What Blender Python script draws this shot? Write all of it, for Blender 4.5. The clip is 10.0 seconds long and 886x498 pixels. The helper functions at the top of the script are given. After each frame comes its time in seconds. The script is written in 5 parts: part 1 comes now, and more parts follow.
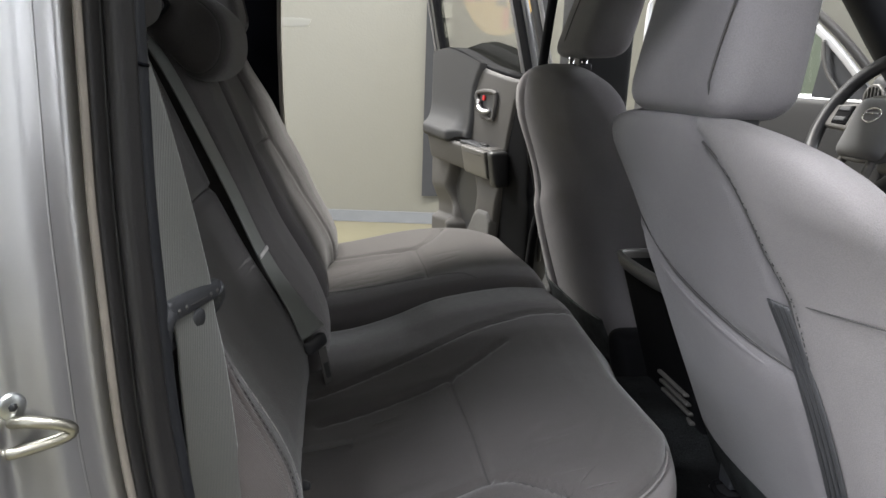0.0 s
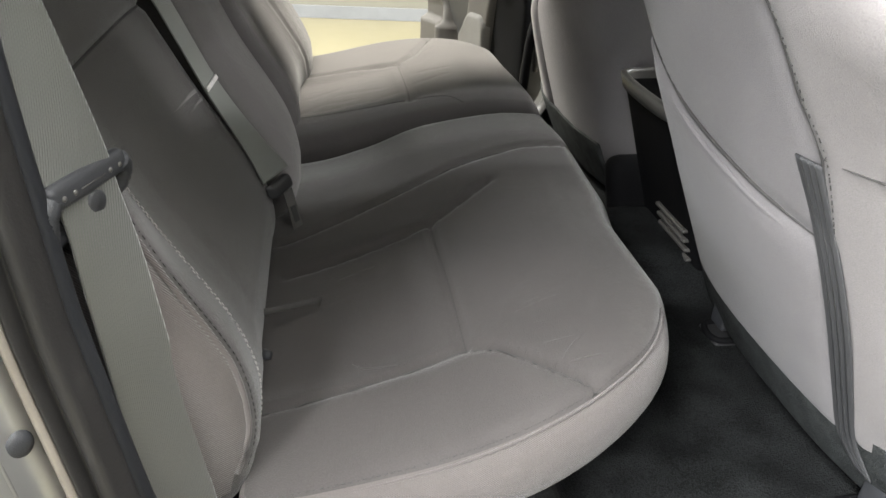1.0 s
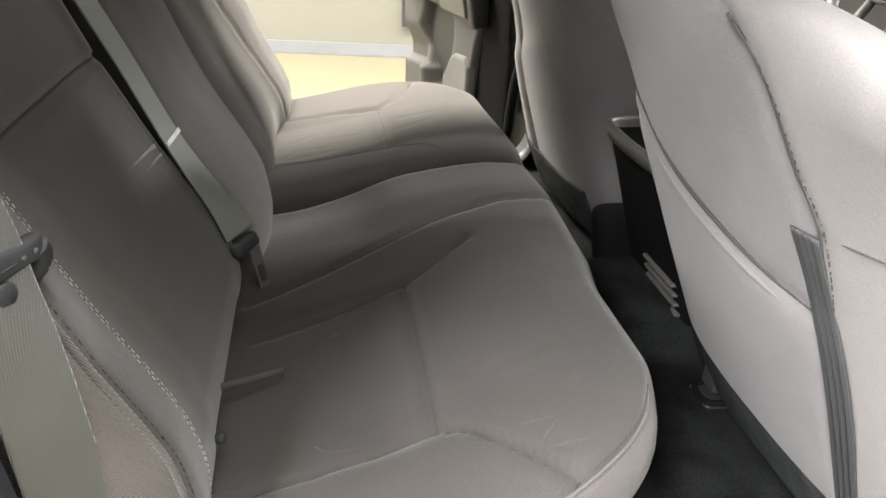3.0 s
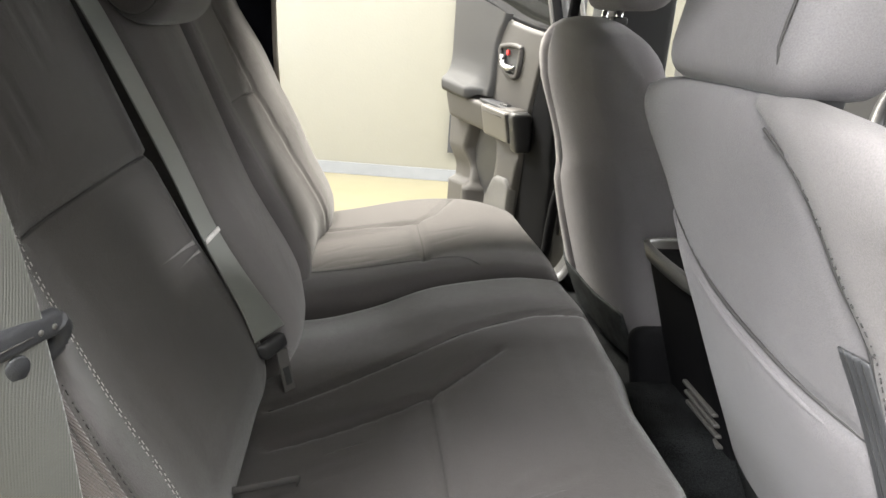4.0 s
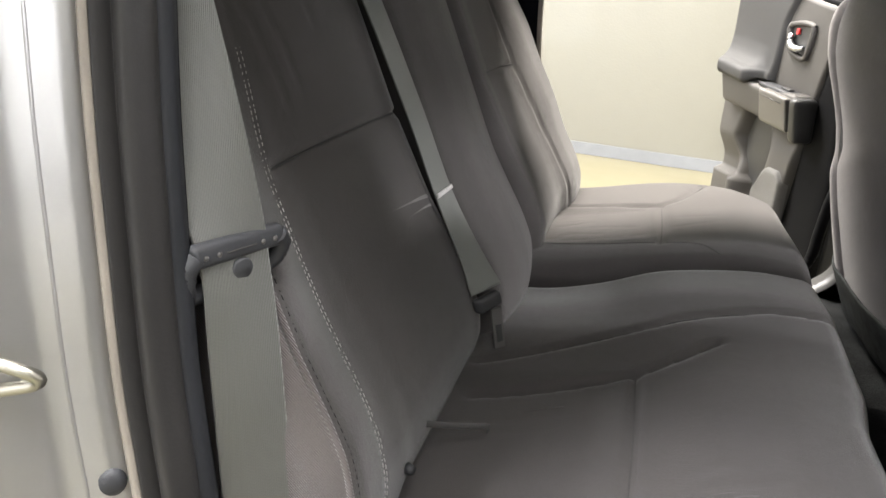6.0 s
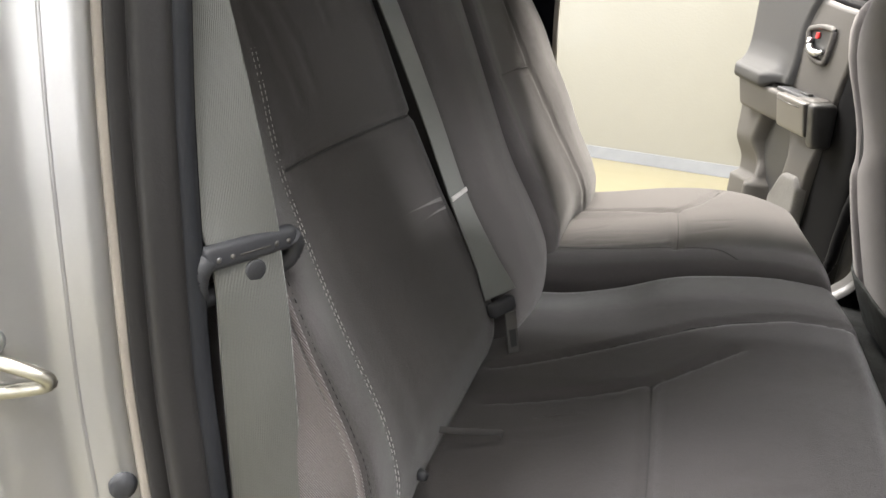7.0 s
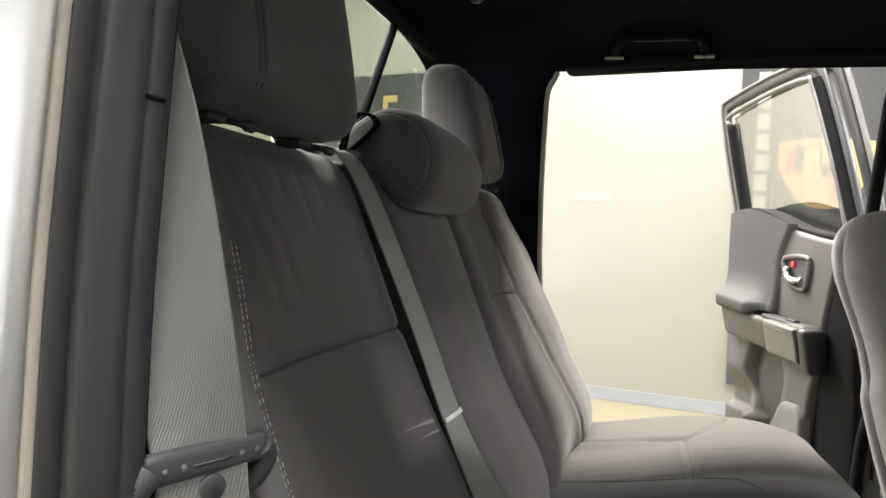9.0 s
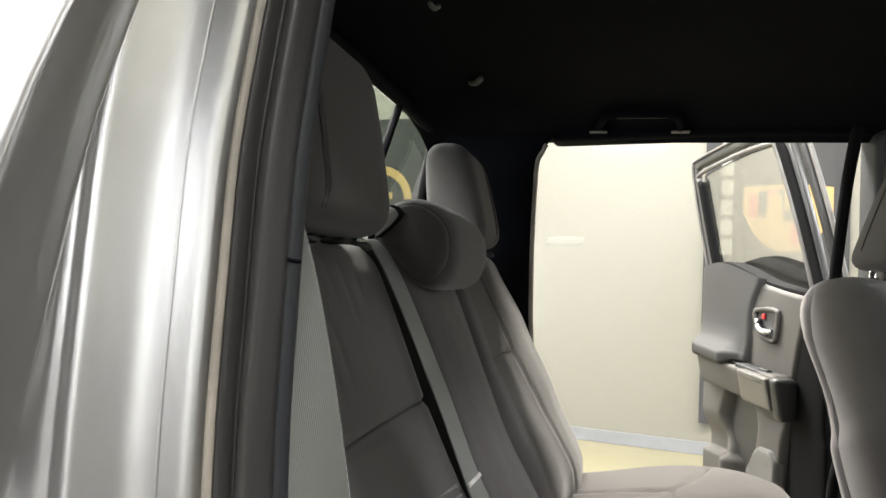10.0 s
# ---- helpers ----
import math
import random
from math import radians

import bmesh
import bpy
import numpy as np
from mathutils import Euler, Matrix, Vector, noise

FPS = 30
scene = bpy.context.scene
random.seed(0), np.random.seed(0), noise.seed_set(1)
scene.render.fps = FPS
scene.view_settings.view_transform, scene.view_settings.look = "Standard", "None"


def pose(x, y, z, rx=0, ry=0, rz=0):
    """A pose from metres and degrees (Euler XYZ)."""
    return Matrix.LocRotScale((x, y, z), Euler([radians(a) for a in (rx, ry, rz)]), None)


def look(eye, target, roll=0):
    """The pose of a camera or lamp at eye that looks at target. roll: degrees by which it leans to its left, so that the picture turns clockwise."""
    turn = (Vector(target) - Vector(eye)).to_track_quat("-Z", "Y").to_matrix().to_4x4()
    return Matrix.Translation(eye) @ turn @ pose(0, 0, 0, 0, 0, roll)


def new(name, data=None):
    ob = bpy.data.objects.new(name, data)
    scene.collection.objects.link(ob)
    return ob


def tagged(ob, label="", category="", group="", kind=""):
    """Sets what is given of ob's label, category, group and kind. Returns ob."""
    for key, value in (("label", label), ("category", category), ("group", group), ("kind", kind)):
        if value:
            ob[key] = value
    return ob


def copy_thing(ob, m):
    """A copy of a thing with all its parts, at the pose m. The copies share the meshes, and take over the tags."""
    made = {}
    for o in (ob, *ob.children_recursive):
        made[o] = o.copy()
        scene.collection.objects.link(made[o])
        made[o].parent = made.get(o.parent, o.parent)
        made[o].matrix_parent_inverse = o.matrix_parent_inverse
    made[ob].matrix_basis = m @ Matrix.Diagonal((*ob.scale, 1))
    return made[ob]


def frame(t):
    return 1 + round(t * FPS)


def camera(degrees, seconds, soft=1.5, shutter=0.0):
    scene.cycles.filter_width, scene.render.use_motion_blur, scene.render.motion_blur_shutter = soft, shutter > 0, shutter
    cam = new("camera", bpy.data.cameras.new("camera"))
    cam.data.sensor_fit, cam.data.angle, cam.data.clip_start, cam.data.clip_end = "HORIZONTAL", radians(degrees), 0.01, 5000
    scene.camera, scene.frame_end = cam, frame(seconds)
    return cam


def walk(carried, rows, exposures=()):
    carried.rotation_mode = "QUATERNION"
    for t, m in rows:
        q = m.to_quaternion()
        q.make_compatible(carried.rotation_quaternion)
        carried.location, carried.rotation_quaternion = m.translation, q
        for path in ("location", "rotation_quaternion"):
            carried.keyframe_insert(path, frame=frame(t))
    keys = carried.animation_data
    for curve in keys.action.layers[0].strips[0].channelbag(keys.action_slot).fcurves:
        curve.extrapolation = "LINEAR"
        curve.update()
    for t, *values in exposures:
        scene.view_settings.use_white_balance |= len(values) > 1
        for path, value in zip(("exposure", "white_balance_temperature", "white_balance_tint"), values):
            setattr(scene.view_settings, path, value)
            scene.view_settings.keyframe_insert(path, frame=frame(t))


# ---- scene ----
cam = camera(63.6, 10.0)
PATH = [
    (0, (0.106, -0.53, 1.292), (0.413, 1.385, 0.802), 2.1),
    (0.5, (0.147, -0.45, 1.31), (0.458, 1.381, 0.567), 2.2),
    (1, (0.147, -0.416, 1.303), (0.448, 1.287, 0.299), 2.3),
    (1.5, (0.146, -0.39, 1.305), (0.449, 1.213, 0.148), 2.6),
    (2, (0.146, -0.379, 1.315), (0.462, 1.197, 0.125), 3.0),
    (2.5, (0.161, -0.366, 1.316), (0.498, 1.274, 0.223), 3.2),
    (4, (0.183, -0.356, 1.293), (0.41, 1.532, 0.675), 3.9),
    (4.5, (0.194, -0.365, 1.287), (0.224, 1.555, 0.727), 3.6),
    (5, (0.211, -0.366, 1.274), (0.021, 1.545, 0.716), 3.8),
    (5.5, (0.227, -0.376, 1.27), (-0.157, 1.493, 0.67), 3.5),
    (6, (0.234, -0.368, 1.279), (-0.251, 1.441, 0.577), 3.3),
    (7.5, (0.221, -0.353, 1.27), (-0.305, 1.455, 0.594), 3.4),
    (8, (0.204, -0.328, 1.214), (-0.331, 1.542, 0.748), 3.4),
    (8.5, (0.204, -0.321, 1.224), (-0.344, 1.59, 1.008), 3.2),
    (9, (0.201, -0.305, 1.231), (-0.334, 1.622, 1.198), 2.8),
    (9.5, (0.203, -0.315, 1.244), (-0.303, 1.619, 1.284), 3.0),
    (10, (0.164, -0.411, 1.283), (-0.294, 1.534, 1.355), 2.5),
]
from mathutils.bvhtree import BVHTree

EXPOSURES = [(0.0, 0.24, 6250, 11), (0.3, 0.48, 6400, 10), (0.6, 0.78, 6600, 8), (1.0, 1.06, 6600, 8), (1.5, 1.24, 6850, 9), (2.5, 1.36, 6850, 9), (3.2, 1.32, 6750, 9),
             (3.8, 1.32, 6650, 9), (4.5, 1.30, 6550, 9), (5.5, 1.24, 6550, 11), (6.5, 1.20, 6600, 12), (8.0, 1.24, 6600, 12), (9.0, 1.16, 6600, 11), (10.0, 1.02, 6600, 9)]
walk(cam, [(t, look(eye, target, roll)) for t, eye, target, roll in PATH], EXPOSURES)

# ---------------------------------------------------------------- world and lamps
world = bpy.data.worlds.new("garage_air")
world.use_nodes = True
world.node_tree.nodes["Background"].inputs[0].default_value = (0.9, 0.95, 1.0, 1)
world.node_tree.nodes["Background"].inputs[1].default_value = 0.05
scene.world = world


def area(name, x, y, z, sx, sy, watts, colour):
    lamp = bpy.data.lights.new(name, "AREA")
    lamp.shape, lamp.size, lamp.size_y, lamp.energy, lamp.color = "RECTANGLE", sx, sy, watts, colour
    ob = new(name, lamp)
    ob.matrix_world = pose(x, y, z)
    return ob


CEILING = 4.2
WARM = (1.0, 0.96, 0.88)
COOL = (0.95, 0.96, 0.985)
# unseen lamps, added and powered until the tones in the cab fitted
LAMPS = [(-1.5, -0.95, 205, COOL), (0.9, -0.48, 104, COOL), (0.7, -1.25, 33, COOL), (-2.4, -3.3, 400, COOL), (1.6, -3.4, 40, COOL),
         (-1.3, 2.75, 262, WARM), (0.5, 2.75, 290, WARM), (2.3, 2.75, 130, WARM), (-3.6, 3.2, 250, COOL), (6.9, 0.6, 520, COOL)]

# added area lamp in an unseen opening, for cool low light from behind
side_fill = area("side_fill_lamp", -5.02, -4.4, 1.3, 2.8, 2.4, 250, (0.86, 0.92, 1.0))
side_fill.matrix_world = pose(-5.02, -4.4, 1.3, 90, 0, -90)

# ---------------------------------------------------------------- materials
def material(name, colour, rough=0.6, metal=0.0, grain=0.0, scale=400.0, mottle=0.12, mottle_scale=9.0,
             coat=0.0, sheen=0.0, weave=0.0, spec=0.5, wrinkle=0.0, ribs="DIAGONAL", pitch=260.0, fleck=0.6):
    """A surface with mottling at a large scale and grain at a small one, in metres of the world."""
    m = bpy.data.materials.new(name)
    m.use_nodes = True
    t = m.node_tree
    b = t.nodes["Principled BSDF"]
    b.inputs["Metallic"].default_value = metal
    b.inputs["Coat Weight"].default_value = coat
    b.inputs["Coat Roughness"].default_value = 0.08
    b.inputs["Sheen Weight"].default_value = sheen
    b.inputs["Sheen Roughness"].default_value = 0.4
    b.inputs["Specular IOR Level"].default_value = spec
    where = t.nodes.new("ShaderNodeNewGeometry")
    big = t.nodes.new("ShaderNodeTexNoise")
    big.inputs["Scale"].default_value, big.inputs["Detail"].default_value = mottle_scale, 5
    t.links.new(where.outputs["Position"], big.inputs["Vector"])
    fine = t.nodes.new("ShaderNodeTexNoise")
    fine.inputs["Scale"].default_value, fine.inputs["Detail"].default_value = scale, 3
    t.links.new(where.outputs["Position"], fine.inputs["Vector"])
    mix = t.nodes.new("ShaderNodeMix")
    mix.data_type = "RGBA"
    lo = [max(0.0, c * (1 - mottle)) for c in colour]
    hi = [min(1.0, c * (1 + mottle)) for c in colour]
    mix.inputs["A"].default_value, mix.inputs["B"].default_value = (*lo, 1), (*hi, 1)
    add = t.nodes.new("ShaderNodeMath")
    add.operation = "MULTIPLY_ADD"
    add.inputs[1].default_value = fleck
    t.links.new(fine.outputs["Fac"], add.inputs[0])
    part_big = t.nodes.new("ShaderNodeMath")
    part_big.operation = "MULTIPLY_ADD"
    part_big.inputs[1].default_value, part_big.inputs[2].default_value = 1.6, -0.3 - 0.5 * fleck
    t.links.new(big.outputs["Fac"], part_big.inputs[0])
    t.links.new(part_big.outputs[0], add.inputs[2])
    t.links.new(add.outputs[0], mix.inputs["Factor"])
    t.links.new(mix.outputs["Result"], b.inputs["Base Color"])
    span = t.nodes.new("ShaderNodeMapRange")
    span.inputs["To Min"].default_value, span.inputs["To Max"].default_value = max(0.02, rough - (0.015 if metal > 0.5 else 0.08)), min(1.0, rough + (0.015 if metal > 0.5 else 0.08))
    t.links.new(big.outputs["Fac"], span.inputs["Value"])
    t.links.new(span.outputs["Result"], b.inputs["Roughness"])
    if grain or weave:
        bump = t.nodes.new("ShaderNodeBump")
        bump.inputs["Strength"].default_value = 1.0
        bump.inputs["Distance"].default_value = grain or weave
        t.links.new(fine.outputs["Fac"], bump.inputs["Height"])
        if weave:
            wave = t.nodes.new("ShaderNodeTexWave")
            wave.inputs["Scale"].default_value, wave.inputs["Distortion"].default_value = pitch, 1.0
            wave.bands_direction = ribs
            t.links.new(where.outputs["Position"], wave.inputs["Vector"])
            both = t.nodes.new("ShaderNodeMath")
            both.operation = "ADD"
            t.links.new(wave.outputs["Fac"], both.inputs[0])
            t.links.new(fine.outputs["Fac"], both.inputs[1])
            t.links.new(both.outputs[0], bump.inputs["Height"])
        if wrinkle:
            soft = t.nodes.new("ShaderNodeTexNoise")
            soft.inputs["Scale"].default_value, soft.inputs["Detail"].default_value, soft.inputs["Distortion"].default_value = 22.0, 2.0, 1.6
            t.links.new(where.outputs["Position"], soft.inputs["Vector"])
            fold = t.nodes.new("ShaderNodeBump")
            fold.inputs["Strength"].default_value, fold.inputs["Distance"].default_value = 1.0, wrinkle
            t.links.new(soft.outputs["Fac"], fold.inputs["Height"])
            t.links.new(fold.outputs["Normal"], bump.inputs["Normal"])
        t.links.new(bump.outputs["Normal"], b.inputs["Normal"])
    return m


def lit(name, colour, strength):
    m = bpy.data.materials.new(name)
    m.use_nodes = True
    b = m.node_tree.nodes["Principled BSDF"]
    b.inputs["Base Color"].default_value = (*colour, 1)
    b.inputs["Emission Color"].default_value = (*colour, 1)
    b.inputs["Emission Strength"].default_value = strength
    return m


def glass(name, tint, rough=0.0, base=0.03):
    m = bpy.data.materials.new(name)
    m.use_nodes = True
    t = m.node_tree
    t.nodes.remove(t.nodes["Principled BSDF"])
    clear, shine, mix, side = (t.nodes.new(k) for k in ("ShaderNodeBsdfTransparent", "ShaderNodeBsdfGlossy", "ShaderNodeMixShader", "ShaderNodeLayerWeight"))
    curve, gain = t.nodes.new("ShaderNodeMath"), t.nodes.new("ShaderNodeMath")
    curve.operation, curve.inputs[1].default_value = "POWER", 5.0
    gain.operation, gain.inputs[1].default_value, gain.inputs[2].default_value = "MULTIPLY_ADD", 1 - base, base
    t.links.new(side.outputs["Facing"], curve.inputs[0])
    t.links.new(curve.outputs[0], gain.inputs[0])
    clear.inputs[0].default_value = (*tint, 1)
    shine.inputs["Roughness"].default_value = 0.02 + rough
    t.links.new(gain.outputs[0], mix.inputs[0])
    t.links.new(clear.outputs[0], mix.inputs[1])
    t.links.new(shine.outputs[0], mix.inputs[2])
    t.links.new(mix.outputs[0], t.nodes["Material Output"].inputs[0])
    return m


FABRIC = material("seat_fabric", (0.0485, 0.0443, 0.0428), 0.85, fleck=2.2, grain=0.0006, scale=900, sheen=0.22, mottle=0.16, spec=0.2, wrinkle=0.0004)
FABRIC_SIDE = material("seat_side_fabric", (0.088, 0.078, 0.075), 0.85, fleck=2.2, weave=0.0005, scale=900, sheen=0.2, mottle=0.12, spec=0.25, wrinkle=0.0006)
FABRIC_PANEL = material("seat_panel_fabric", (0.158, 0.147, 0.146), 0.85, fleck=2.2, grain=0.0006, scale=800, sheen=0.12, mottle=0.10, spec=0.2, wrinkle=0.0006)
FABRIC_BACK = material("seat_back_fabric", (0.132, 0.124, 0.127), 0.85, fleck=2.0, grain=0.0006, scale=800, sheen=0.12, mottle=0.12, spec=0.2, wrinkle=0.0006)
THREAD = material("thread", (0.42, 0.40, 0.385), 0.8)
THREAD_DARK = material("dark_thread", (0.034, 0.032, 0.031), 0.8)
WEBBING = material("belt_webbing", (0.063, 0.064, 0.056), 0.42, weave=0.00016, scale=1200, mottle=0.08, spec=1.0, sheen=0.35, ribs="X", pitch=330.0)
WEBBING_MID = material("centre_belt_webbing", (0.125, 0.13, 0.118), 0.55, weave=0.0003, scale=1200, mottle=0.08, spec=0.4)


def herringbone(m, wide, step, depth):
    """Zigzag rows woven across a strap, as a tone on its own colour."""
    t = m.node_tree
    b = t.nodes["Principled BSDF"]
    own = b.inputs["Base Color"].links[0].from_socket
    where, split = t.nodes.new("ShaderNodeNewGeometry"), t.nodes.new("ShaderNodeSeparateXYZ")
    t.links.new(where.outputs["Position"], split.inputs[0])
    zig, along = t.nodes.new("ShaderNodeMath"), t.nodes.new("ShaderNodeMath")
    zig.operation, along.operation = "PINGPONG", "ADD"
    zig.inputs[1].default_value = wide
    t.links.new(split.outputs["X"], zig.inputs[0])
    t.links.new(zig.outputs[0], along.inputs[0])
    t.links.new(split.outputs["Z"], along.inputs[1])
    line, wave = t.nodes.new("ShaderNodeCombineXYZ"), t.nodes.new("ShaderNodeTexWave")
    t.links.new(along.outputs[0], line.inputs["X"])
    wave.inputs["Scale"].default_value = math.tau / (20.0 * step)
    t.links.new(line.outputs[0], wave.inputs["Vector"])
    tone = t.nodes.new("ShaderNodeMapRange")
    tone.inputs["To Min"].default_value, tone.inputs["To Max"].default_value = 1.0 - depth, 1.0 + 0.5 * depth
    t.links.new(wave.outputs["Fac"], tone.inputs["Value"])
    mul = t.nodes.new("ShaderNodeVectorMath")
    mul.operation = "SCALE"
    t.links.new(own, mul.inputs[0])
    t.links.new(tone.outputs["Result"], mul.inputs["Scale"])
    t.links.new(mul.outputs[0], b.inputs["Base Color"])


herringbone(WEBBING, 0.0034, 0.0024, 0.06)
herringbone(WEBBING_MID, 0.0034, 0.0024, 0.06)
EDGE = material("black_edge_rubber", (0.0045, 0.0045, 0.005), 0.75, spec=0.07)
# the same silver paint, with the far side's shade in its colour
DARKENED_PAINT = material("darkened_silver_paint", (0.050, 0.049, 0.048), 0.36, metal=0.3, mottle=0.05)
PILLAR = material("dark_pillar_plastic", (0.012, 0.0128, 0.015), 0.6, grain=0.0001, scale=1300, spec=0.25)
# pale colours for a streak of light over belt and cloth
LIGHT_STREAK = material("light_streak", (0.42, 0.405, 0.39), 0.8, mottle=0.3, mottle_scale=300)
LIGHT_STREAK_FAINT = material("faint_light_streak", (0.135, 0.128, 0.124), 0.85, mottle=0.3, mottle_scale=200)
LIP = material("brown_grey_lip", (0.185, 0.165, 0.140), 0.36, grain=0.0003, scale=600, mottle=0.15, mottle_scale=25)
PLASTIC = material("black_plastic", (0.018, 0.018, 0.019), 0.45, grain=0.0002, scale=1500)
PLASTIC_TRIM = material("dark_trim_plastic", (0.024, 0.025, 0.028), 0.55, grain=0.0003, scale=1300)
DOOR_TRIM = material("grey_door_plastic", (0.047, 0.0435, 0.0405), 0.65, grain=0.0003, scale=1300)
DOOR_UPPER = material("soft_door_plastic", (0.033, 0.0325, 0.0325), 0.7, grain=0.0003, scale=1300, spec=0.3)
ARM_SILVER = material("satin_grey_plastic", (0.095, 0.090, 0.085), 0.4, grain=0.0002, scale=1500)
RUBBER = material("rubber_seal", (0.018, 0.0170, 0.0165), 0.46, grain=0.00015, scale=500, spec=0.32)
PAINT = material("silver_paint", (0.54, 0.538, 0.532), 0.30, metal=0.92, grain=0.0, mottle=0.03, coat=0.6)
CARPET = material("black_carpet", (0.0100, 0.0106, 0.0110), 0.95, grain=0.004, scale=480, mottle=0.85, mottle_scale=22, fleck=2.6, spec=0.1)
CARPET_GREY = material("grey_carpet", (0.029, 0.031, 0.031), 0.95, grain=0.003, scale=520, mottle=0.6, mottle_scale=40, fleck=1.6, spec=0.1)
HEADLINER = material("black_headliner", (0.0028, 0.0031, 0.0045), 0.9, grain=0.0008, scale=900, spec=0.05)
HUB = material("grey_hub_plastic", (0.15, 0.15, 0.152), 0.6, grain=0.0002, scale=1300)
DOOR_SILVER = material("silver_frame_paint", (0.52, 0.52, 0.53), 0.4, metal=0.4, mottle=0.04)
CHROME = material("chrome", (0.75, 0.75, 0.76), 0.12, metal=1.0, mottle=0.03)
ZINC = material("yellow_zinc", (0.40, 0.385, 0.33), 0.36, metal=1.0, mottle=0.12, mottle_scale=40)
STEEL = material("zinc_steel", (0.6, 0.62, 0.62), 0.3, metal=1.0, mottle=0.1, mottle_scale=60)
RED = material("red_plastic", (0.45, 0.02, 0.02), 0.4)
GLASS = glass("clear_glass", (0.74, 0.79, 0.72))
GREEN_GLASS = glass("green_door_glass", (0.88, 0.96, 0.91))
GLASS_DOOR = glass("door_glass", (0.66, 0.66, 0.62), 0.0, 0.24)
WALL_DIMMER = material("reflection_dimmer", (0.11, 0.115, 0.125), 0.5, mottle=0.04, grain=0.0008, scale=60)
WALL_COOL = material("grey_wall_paint", (0.62, 0.63, 0.65), 0.5, mottle=0.02, grain=0.0008, scale=60)
GRILLE = material("speaker_mesh", (0.085, 0.082, 0.080), 0.7, grain=0.0012, scale=620, fleck=2.0, mottle=0.3)
RIM = material("satin_dark_plastic", (0.065, 0.062, 0.058), 0.45, grain=0.0002, scale=1500)
ZIPPER = material("grey_zipper", (0.036, 0.036, 0.038), 0.7, grain=0.0004, scale=900)
# unseen wall, lightened so that the door glass reflects it brighter
WALL_WEST = material("pale_cream_paint", (0.66, 0.64, 0.57), 0.5, mottle=0.02, grain=0.0008, scale=60)
# kept far darker than cream paint, to offset the strong far lamps
WALL = material("darkened_cream_paint", (0.088, 0.0845, 0.069), 0.42, mottle=0.02, grain=0.0008, scale=60, coat=0.06)
# paler wall colour for the drawn lamp reflection
WALL_GLINT = material("wall_glint_colour", (0.098, 0.096, 0.083), 0.35, mottle=0.03)
# darkened likewise, which also dims its reflection in the jamb
FLOOR = material("darkened_tan_coating", (0.118, 0.107, 0.066), 0.42, mottle=0.06, mottle_scale=3, coat=0.12)
CEIL = material("white_ceiling", (0.8, 0.8, 0.78), 0.8, mottle=0.03)
BASE = material("grey_baseboard", (0.09, 0.094, 0.10), 0.5)
CLOTH = material("black_banner_cloth", (0.0085, 0.009, 0.0105), 0.8, grain=0.0006, scale=700)
LEVER = material("satin_chrome", (0.36, 0.36, 0.37), 0.28, metal=1.0, mottle=0.04)
GOLD = material("gold_print", (0.17, 0.112, 0.040), 0.7)
DARK_METAL = material("dark_metal", (0.010, 0.010, 0.012), 0.6, spec=0.2)
PRINT_RED = material("red_print", (0.17, 0.040, 0.028), 0.7)
PRINT_WHITE = material("white_print", (0.15, 0.15, 0.142), 0.7)
LABEL = material("white_label", (0.42, 0.41, 0.37), 0.6)
LAMP_FACE = lit("lamp_face", (1.0, 0.97, 0.92), 9.0)


# ---------------------------------------------------------------- mesh tools
def link(name, bm, mat, parent=None, label="", smooth=True):
    me = bpy.data.meshes.new(name)
    bmesh.ops.recalc_face_normals(bm, faces=bm.faces)
    bm.to_mesh(me)
    bm.free()
    if smooth:
        for p in me.polygons:
            p.use_smooth = True
    me.materials.append(mat)
    ob = new(name, me)
    if parent:
        ob.parent = parent
    if label:
        tagged(ob, label)
    return ob


def part(name, bm, mat, parent, label="", smooth=True):
    return link(name, bm, mat, parent, label, smooth)


def thing(name, label, category, group="", kind=""):
    return tagged(new(name), label, category, group, kind)


def setting(name, bm, mat, label, category, smooth=False):
    return tagged(link(name, bm, mat, None, "", smooth), label, category, kind="structure")


def ramp(a, b, r, step):
    """Stations from a to b, close together near the ends."""
    r = min(r, (b - a) / 2.001)
    ends = [r * k for k in (0.0, 0.12, 0.32, 0.6, 1.0)]
    n = max(1, int((b - a - 2 * r) / step))
    mid = [a + r + (b - a - 2 * r) * k / n for k in range(1, n)]
    return [a + e for e in ends] + mid + [b - e for e in reversed(ends)]


